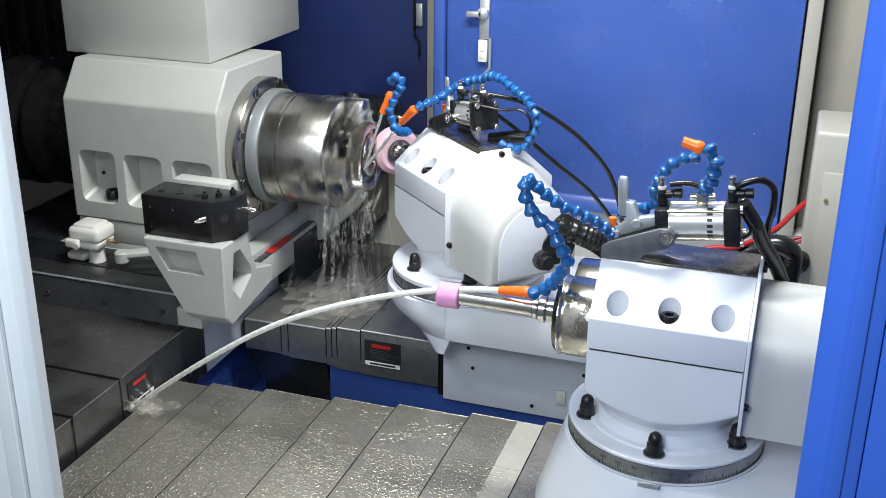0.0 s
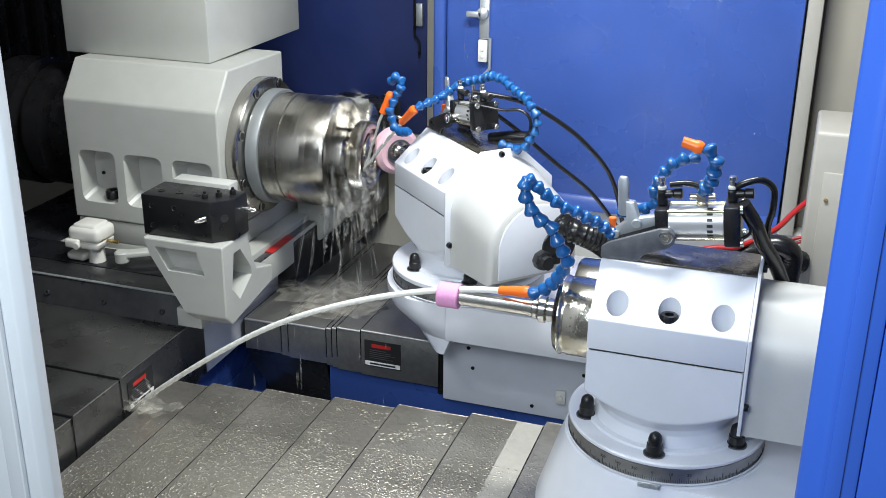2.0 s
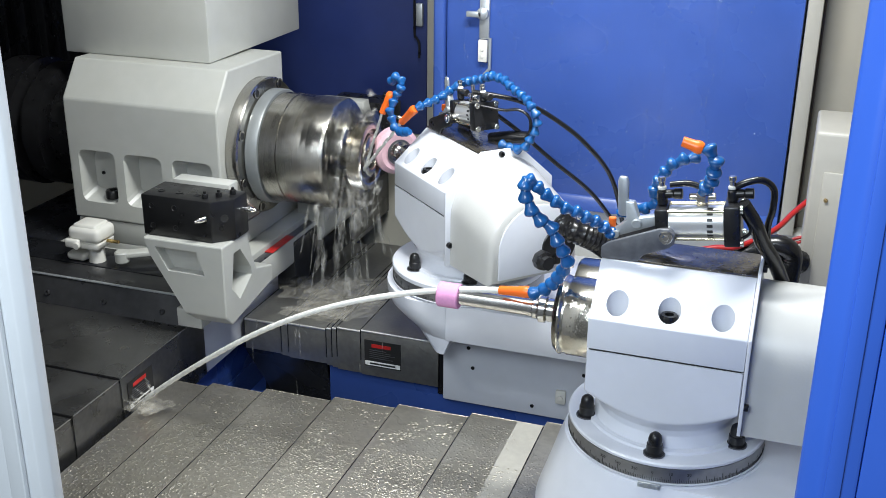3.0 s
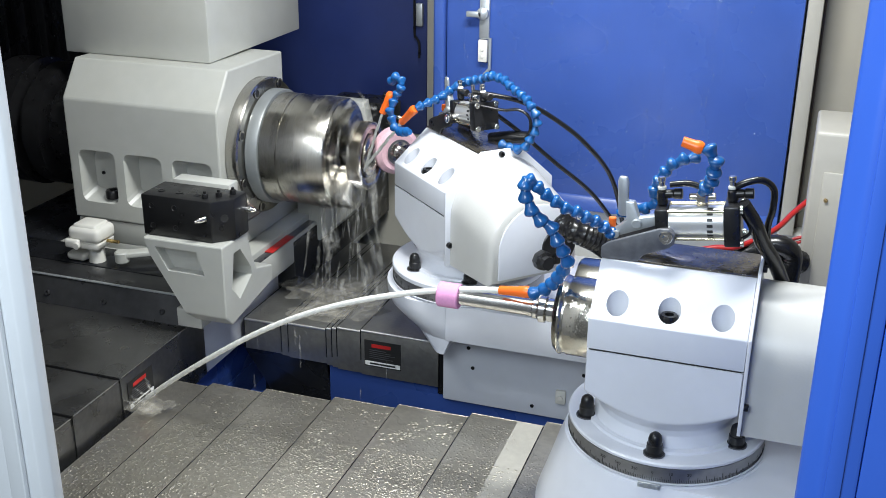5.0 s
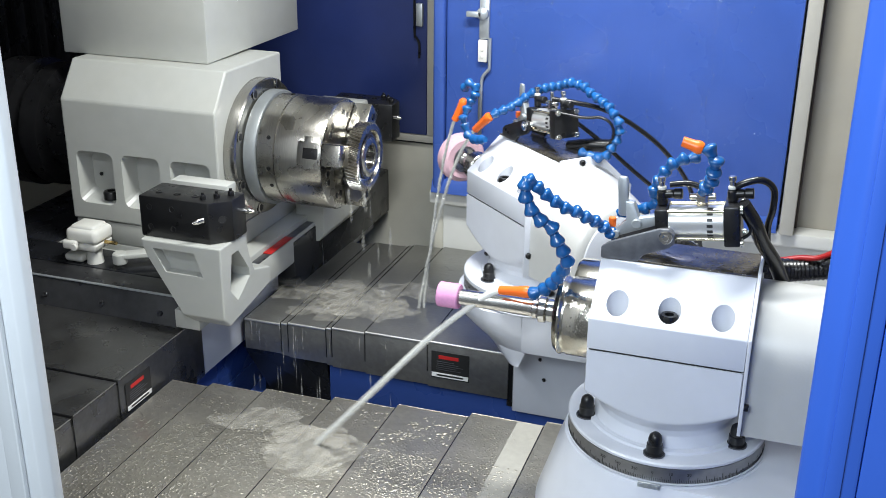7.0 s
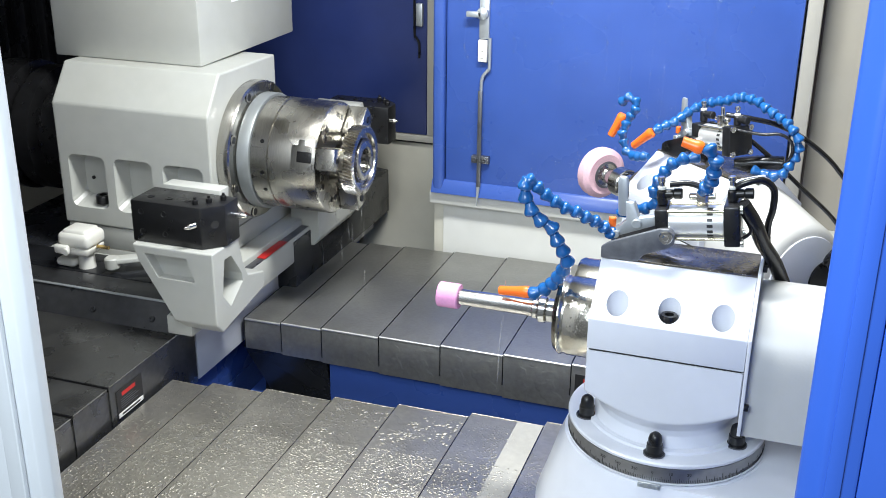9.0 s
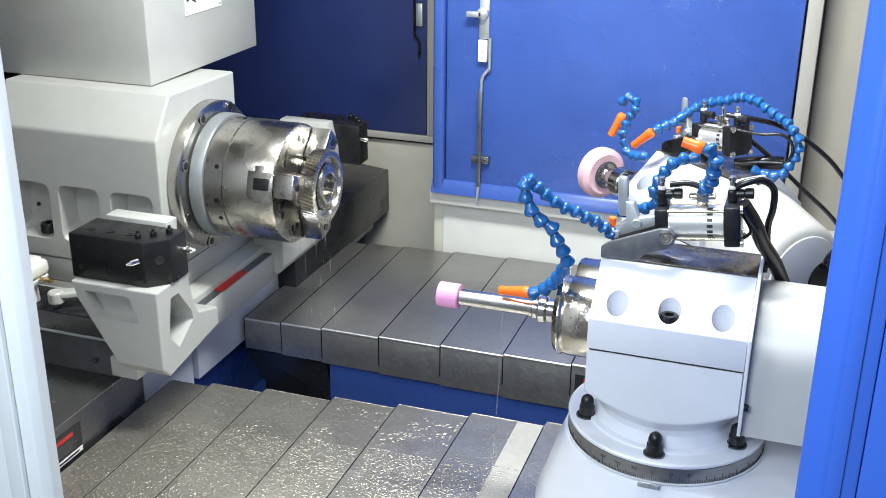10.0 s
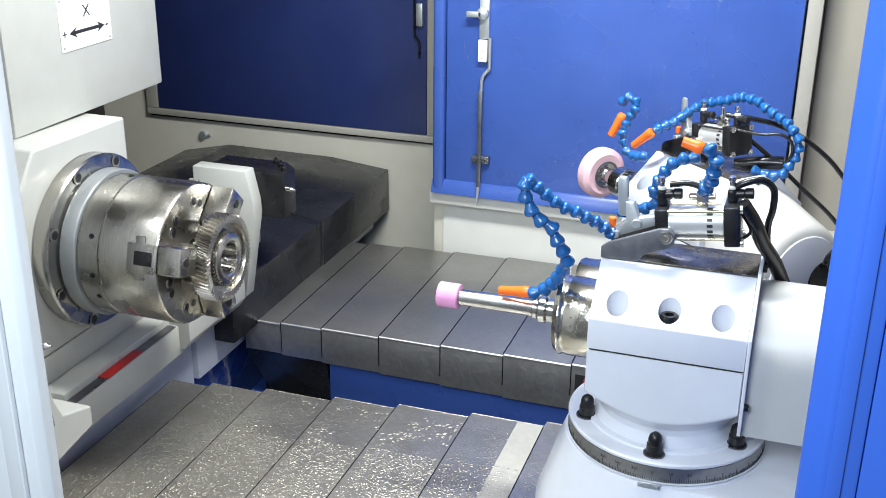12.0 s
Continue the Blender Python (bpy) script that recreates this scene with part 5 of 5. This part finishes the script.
    movers.append(hose([(-0.20, 2.03, 1.006), (-0.168, 2.03, 1.013), (-0.13, 2.03, 1.024), (-0.091, 2.03, 1.031), (-0.03, 2.09, 1.052), (0.0, 2.15, 1.070), (0.03, 2.21, 1.085)], 0.0055, "cable", "red motor cable lying behind the wheelhead", REDCABLE))
    nut = link("cable_gland", lathe([(0, 0), (0.016, 0), (0.018, 0.003), (0.018, 0.016), (0.013, 0.020), (0.013, 0.030), (0, 0.030)], "z", n=8), BLACK)
    nut.data.transform(toward((-0.419, 1.775, 1.058), (0.731, -0.682, 0)))
    movers.append(tagged(nut, "black cable gland on the motor housing", "gland"))
    for i in range(2):
        movers.append(hose([(-0.20, 1.99 + 0.012 * i, 1.005 + 0.004 * i), (-0.12, 2.08, 0.985 + 0.006 * i), (-0.05, 2.12, 0.985 + 0.006 * i), (0.012, 2.15, 1.008 + 0.010 * i), (0.10, 2.16, 1.04)], 0.0035, "cable", "red motor cable lying behind the wheelhead", REDCABLE))
    for o in movers:
        slides_with_rear(o, o.matrix_basis.copy())


# ---- coolant ----
def blob(length, r, seed, n=8, k=14):
    """A ragged drawn-out piece of water along z."""
    rng = random.Random(seed)
    bm = bmesh.new()
    rings = []
    for j in range(k + 1):
        f = j / k
        rr = r * (0.25 + 0.75 * math.sin(math.pi * min(1, max(0, f))) ** 0.6) * (0.6 + 0.7 * rng.random() ** 2)
        ox, oy = (rng.random() - 0.5) * r * 0.7, (rng.random() - 0.5) * r * 0.7
        rings.append([bm.verts.new((ox + rr * math.cos(2 * math.pi * i / n) * (0.8 + 0.4 * rng.random()), oy + rr * math.sin(2 * math.pi * i / n) * (0.8 + 0.4 * rng.random()), (f - 0.5) * length)) for i in range(n)])
    for r0, r1 in zip(rings, rings[1:]):
        for i in range(n):
            bm.faces.new((r0[i], r0[(i + 1) % n], r1[(i + 1) % n], r1[i]))
    bm.faces.new(rings[0])
    bm.faces.new(rings[-1][::-1])
    return bm


def sheet(r, seed, n=40):
    """A flat ragged patch of water."""
    rng = random.Random(seed)
    ph = [6.28 * rng.random() for _ in range(5)]
    bm = bmesh.new()
    lo, hi = [], []
    for i in range(n):
        a = 2 * math.pi * i / n
        q = r * (1 + 0.25 * math.sin(2 * a + ph[0]) + 0.16 * math.sin(3 * a + ph[1]) + 0.12 * math.sin(5 * a + ph[2]) + 0.08 * math.sin(9 * a + ph[3]) + 0.05 * math.sin(14 * a + ph[4]))
        lo.append(bm.verts.new((q * math.cos(a), q * 0.7 * math.sin(a), -0.0006)))
        hi.append(bm.verts.new((q * 0.93 * math.cos(a), q * 0.65 * math.sin(a), 0.0006)))
    for i in range(n):
        j = (i + 1) % n
        bm.faces.new((lo[i], lo[j], hi[j], hi[i]))
    bm.faces.new(hi)
    return bm


def start_of_pool(t):
    """Where the failing front jet strikes the cover, along the machine."""
    return -0.405 - 0.66 * jet_power(min(t, 7.0)) - 0.02


def jet_power(t):
    """Strength of the front jet: full, then dying away after the valve shuts."""
    return float(np.interp(t, [0, 6.45, 6.6, 6.7, 6.8, 6.9, 7.0, 7.1, 7.2, 7.35, 7.5, 12], [1, 1, 0.9, 0.78, 0.72, 0.55, 0.43, 0.32, 0.22, 0.1, 0.0, 0.0]))


def front_jet():
    jet = thing("coolant_jet", "milky white coolant jet arcing from the orange nozzle", "water jet")
    n, start = 40, Vector((-0.405, 1.47, 1.1245))
    times = [0] + [i * 0.1 for i in range(1, 76)] + [7.7, 12.0]
    seg = link("jet_segment", lathe([(0, -0.028), (0.0020, -0.027), (0.0042, -0.018), (0.0050, -0.004), (0.0051, 0.006), (0.0040, 0.018), (0.0018, 0.027), (0, 0.028)], "z", n=10), WATER, jet, smooth=70)
    segs = [seg]
    for i in range(1, n):
        s = new("jet_segment", seg.data)
        s.parent = jet
        segs.append(s)
    for i, s in enumerate(segs):
        rows = []
        for t in times:
            p = jet_power(t)
            u = (i + 0.5) / n
            if p < 0.02:
                rows.append((t, toward(Vector((start.x - 0.02, 1.47, 0.64)) + Vector((0, 0, -0.002 * i)), (0, 0, -1))))
                continue
            # time of flight to the cover plates
            g = 9.8
            drop = start.z - (0.757 if p > 0.9 else 0.775)
            tf = (-0.43 * p + math.sqrt((0.43 * p) ** 2 + 2 * g * drop)) / g

            def at(share):
                """Water further out left the nozzle earlier, under more pressure."""
                f = share * tf
                vx = 3.05 * jet_power(t + tf - f)
                return start + Vector((-vx * f, 0.11 * vx * f * p, -0.43 * p * f - 0.5 * g * f * f))

            wob = 0.0003 + 0.0022 * u * u
            pos = at(u) + Vector((0, wob * math.sin(9 * t * 3.1 + 0.35 * i), wob * math.cos(7 * t * 2.7 + 0.3 * i)))
            d = at(u + 0.012) - at(u - 0.012)
            rows.append((t, toward(pos, d)))
        MOVES.append((s, rows))
    # splash where it lands
    splash = thing("coolant_splash", "white foam where the coolant jet strikes the cover", "water splash")
    rng = random.Random(3)
    for i in range(15):
        if i < 6:
            b = part("foam", sheet(0.020 + 0.02 * rng.random(), 40 + i), FILM, splash)
        else:
            b = part("foam", blob(0.015 + 0.025 * rng.random(), 0.0018 + 0.0022 * rng.random(), 30 + i), SPRAY, splash)
        a, off = 6.28 * rng.random(), rng.random()
        rows = []
        for t in [0] + [k * 0.1 for k in range(1, 76)] + [7.7, 12.0]:
            p = jet_power(t)
            if p < 0.05:
                rows.append((t, toward((-0.6, 1.4, 0.60), (1, 0, 0))))
                continue
            x = start.x - 0.685 * (p if p > 0.9 else p * 0.95)
            ph = (t * 3 + off) % 1
            if i < 6:
                rows.append((t, pose(max(-1.115, x - 0.01 + 0.03 * math.cos(a) + 0.01 * math.sin(9 * t + i)), 1.54 * (1 if p > 0.9 else 0.97) + 0.03 * math.sin(a), 0.7555 + 0.012 * (1 - p) + 0.0006 * i, 0, 0, 0.35 * math.sin(5 * t + i))))
                continue
            rows.append((t, toward((max(-1.125, x - 0.03 + 0.06 * math.cos(a) * ph), 1.545 * (1 if p > 0.9 else 0.97) + 0.03 * math.sin(a) * (0.4 + ph), 0.757 + 0.012 * (1 - p) + 0.045 * p * off * math.sin(3.14 * ph)), (math.cos(a) * 0.6 - 0.3, math.sin(a), 0.2 + 0.6 * off))))
        MOVES.append((b, rows))


def rear_jets():
    """Two thin jets from the rear nozzles to the grinding spot; they die with the valve."""
    for name, a in enumerate(Vector(p) for p in nearer(((-0.835, 2.06, 1.217), (-0.788, 2.05, 1.204)))):
        jet = thing("coolant_jet", "thin milky coolant jet aimed at the grinding wheel", "water jet")
        hit = Vector((-0.883, 2.075, 1.085)) if name == 0 else Vector((-0.880, 2.07, 1.09))
        d = hit - a
        n = 16
        h = d.length / n
        seg = link("jet_segment", lathe([(0, -h * 1.1), (0.0022, -h * 1.1), (0.0028, 0), (0.0023, h * 1.1), (0, h * 1.1)], "z", n=8), WATER, jet, smooth=70)
        for i in range(n + 34):
            s = seg if i == 0 else new("jet_segment", seg.data)
            s.parent = jet
            rows = []
            for t in [0] + [k * 0.1 for k in range(1, 76)] + [7.7, 12.0]:
                k = float(np.interp(t, [6.35, 6.55, 6.8, 7.0, 7.2, 7.4], [1, 0.8, 0.62, 0.45, 0.22, 0]))
                sx = Vector((rear_shift(t), 0, 0))
                if k <= 0.01 or (i >= n and t < 6.3):
                    rows.append((t, toward((-0.75 + 0.03 * name, 2.1, 0.66), (0, 0, -1))))
                    continue
                if t < 6.3:
                    p, q = a + d * ((i + 0.5) / n), d
                else:
                    u = (i + 0.5) / (n + 34)
                    dv = d.normalized() * 2.6 * k
                    drop = a.z - 0.765
                    tf = (dv.z + math.sqrt(dv.z ** 2 + 19.6 * drop)) / 9.8
                    f = u * tf
                    p, q = a + dv * f + Vector((0, 0, -4.9 * f * f)), dv + Vector((0, 0, -9.8 * f))
                p = p + Vector((0, 0.002 * math.sin(20 * t + i), 0.002 * math.cos(17 * t + 2 * i)))
                rows.append((t, toward(p + sx, q)))
            MOVES.append((s, rows))


def chuck_spray():
    """Water thrown by the chuck and running off below it, in ragged strands that fall again and again."""
    fall = thing("coolant_spray", "ragged coolant strands falling from the spinning chuck", "water spray")
    rng = random.Random(11)
    for i in range(74):
        stout = rng.random()
        ln = 0.05 + 0.11 * rng.random()
        b = part("strand", blob(ln, 0.0014 + 0.0080 * stout ** 3, 100 + i, 8, 22), SPRAY, fall)
        x, y = -0.985 + 0.105 * rng.random(), 2.085 + 0.13 * (rng.random() - 0.5)
        top, period, off = 1.0 + 0.07 * rng.random(), 0.26 + 0.08 * rng.random(), rng.random()
        rows, t = [], -off * period
        stop = 6.35 + 0.5 * rng.random()
        while t < stop:
            dx, dy = 0.16 * (rng.random() - 0.5), 0.12 * (rng.random() - 0.6)
            for f in (0.0, 0.5, 0.92):
                s = f * 0.24
                tt = t + f * period
                if tt >= 0:
                    rows.append((tt, toward((x + dx * f, y + dy * f, max(0.765 + ln * 0.4, top - 0.3 * s - 4.3 * s * s)), (dx * 2.5, dy * 2.5, -1))))
            t += period
        rows = [(0, rows[0][1])] + [r for r in rows if r[0] > 0.05 and r[0] < stop] + [(stop + 0.3, toward((x, y, 0.66), (0, 0, -1))), (12.0, toward((x, y, 0.66), (0, 0, -1)))]
        MOVES.append((b, rows))
    whirl = thing("coolant_spray", "veil of coolant whirled round by the chuck jaws", "water spray")
    for i in range(34):
        r = 0.080 + 0.06 * rng.random()
        b = part("strand", blob(0.03 + 0.05 * rng.random(), 0.0018 + 0.0035 * rng.random(), 300 + i), SPRAY, whirl)
        a0, x, w = 6.28 * rng.random(), -0.955 + 0.085 * rng.random(), radians(520 + 260 * rng.random())
        let_go = 6.5 + 0.5 * rng.random()
        rows = []
        for k in range(0, 74):
            t = k * 0.1
            a = a0 + w * min(t, let_go)
            fallen = 4.9 * max(0, t - let_go) ** 2
            y, z = 2.122 + r * math.cos(a), 1.10 + r * math.sin(a) - fallen
            rows.append((t, toward((x, y, max(0.70, z)), (0.0, -math.sin(a), math.cos(a)) if t <= let_go else (0, 0.1, -1))))
        rows += [(7.5, toward((x, 2.08, 0.66), (0, 0, -1))), (12.0, toward((x, 2.08, 0.66), (0, 0, -1)))]
        MOVES.append((b, rows))
    pool = thing("coolant_foam", "thin swirling coolant film on the rear way cover", "water film")
    for i in range(18):
        b = part("film", sheet(0.045 + 0.04 * rng.random(), 700 + i), FILM, pool)
        cx, cy, a0 = -1.07 + 0.24 * rng.random(), 2.01 + 0.20 * rng.random(), 6.28 * rng.random()
        lift = 0.7475 + 0.0007 * i
        rows = []
        for k in range(0, 76):
            t = k * 0.1
            spread = 1.0 if t < 6.4 else 1.0 + 0.6 * min(1, (t - 6.4) / 0.4)
            z = lift + 0.006 if t < 7.35 else 0.70
            back = 0.0 if t < 7.35 else 2.2 - cy
            rows.append((t, pose(-1.03 + (cx + 1.03) * spread + 0.012 * math.sin(11 * t + i), cy + back + 0.012 * math.cos(9 * t + 2 * i), z, 0, 0, a0 + 0.3 * math.sin(6 * t + i))))
        rows.append((12.0, rows[-1][1]))
        MOVES.append((b, rows))
    pool = thing("coolant_foam", "foaming coolant pool spreading on the front way cover", "water film")
    for i in range(7):
        b = part("film", sheet(0.05 + 0.045 * rng.random(), 800 + i), FILM, pool)
        u, cy, a0 = rng.random(), 1.44 + 0.12 * rng.random(), 6.28 * rng.random()
        rows = []
        for k in range(0, 84):
            t = k * 0.1
            x = start_of_pool(t) - 0.20 * u
            up = 6.55 < t < 7.6
            rows.append((t, pose(x + 0.012 * math.sin(11 * t + i), cy + 0.010 * math.cos(9 * t + 2 * i), (0.7665 + 0.0006 * i + (0.006 if x > -0.93 else 0)) if up else 0.715, 0, 0, a0 + 0.3 * math.sin(6 * t + i))))
        rows.append((12.0, rows[-1][1]))
        MOVES.append((b, rows))
    runoff = thing("coolant_runoff", "coolant running off the front edge of the rear way cover", "water drips")
    for i in range(26):
        b = part("drip", blob(0.03 + 0.07 * rng.random(), 0.0008 + 0.0019 * rng.random() ** 2, 900 + i, 6, 12), SPRAY, runoff)
        x, off, beat = -1.12 + 0.36 * rng.random() ** 1.5, rng.random(), 0.30 + 0.12 * rng.random()
        first, last = (0.0, 7.6) if i % 3 == 0 else (6.5, 7.9)
        away = toward((max(x, -1.13), 2.16, 0.62), (0, 0, -1))
        rows, t = [(0, away)], first + 0.05 + beat * off
        while t < last:
            for f in (0.0, 0.5, 0.9):
                d = f * 0.26
                rows.append((t + f * beat, toward((x + 0.006 * f, 1.944 - 0.012 * f, 0.735 - 0.2 * d - 2.0 * d * d), (0.02, -0.05, -1))))
            t += beat
        rows += [(last + 0.4, away), (12.0, away)]
        MOVES.append((b, rows))
    trickle = thing("coolant_trickle", "thin broken trickle falling from the orange front nozzle", "water drips")
    for i in range(9):
        b = part("drip", blob(0.03 + 0.06 * rng.random(), 0.0009 + 0.0006 * rng.random(), 950 + i, 6, 12), SPRAY, trickle)
        away = toward((-0.40, 1.47, 0.64), (0, 0, -1))
        rows, t = [(0, away), (7.2, away)], 7.5 + 0.04 * i
        while t < 10.5:
            for f in (0.0, 0.4, 0.75, 1.0):
                d = f * 0.25
                rows.append((t + f * 0.27, toward((-0.398 - 0.012 * f, 1.470, 1.118 - 0.15 * d - 4.4 * d * d), (-0.03, 0, -1))))
            t += 0.36 + 0.08 * rng.random()
        rows += [(max(t, rows[-1][0] + 0.2), away), (12.0, away)]
        MOVES.append((b, rows))
    drips = thing("coolant_drips", "thin drips running off the chuck and gear", "water drips")
    for i in range(10):
        b = part("drip", blob(0.03 + 0.05 * rng.random(), 0.0009 + 0.0007 * rng.random(), 500 + i), SPRAY, drips)
        x, y, off = -0.955 + 0.055 * (i % 3) / 2, 2.10 + 0.02 * rng.random(), rng.random()
        rows = [(0, toward((x, y, 0.66), (0, 0, -1))), (7.1, toward((x, y, 0.66), (0, 0, -1)))]
        t = 7.2 + 0.28 * off
        while t < 11.7:
            for f in (0.0, 0.5, 0.9):
                s = f * 0.27
                tt = t + f * 0.28
                rows.append((tt, toward((x, y + head_shift(t), max(0.765, 0.985 - 0.1 * s - 2.9 * s * s)), (0, 0, -1))))
            t += 0.28 + 0.1 * rng.random()
        rows.append((12.0, toward((x, y + head_shift(12), 0.80 + 0.012 * i), (0, 0, -1))))
        MOVES.append((b, rows))


# ---- build ----
enclosure()
way_covers()
headstock()
tool_holder("white cast bracket with a black steel block and pointed nozzles", False)
tool_holder("white bracket with a black block standing behind the chuck", True)
limit_switch()
front_wheelhead()
rear_wheelhead()
front_jet()
rear_jets()
chuck_spray()


def motions():
    for ob, rows in MOVES:
        walk(ob, rows)


motions()
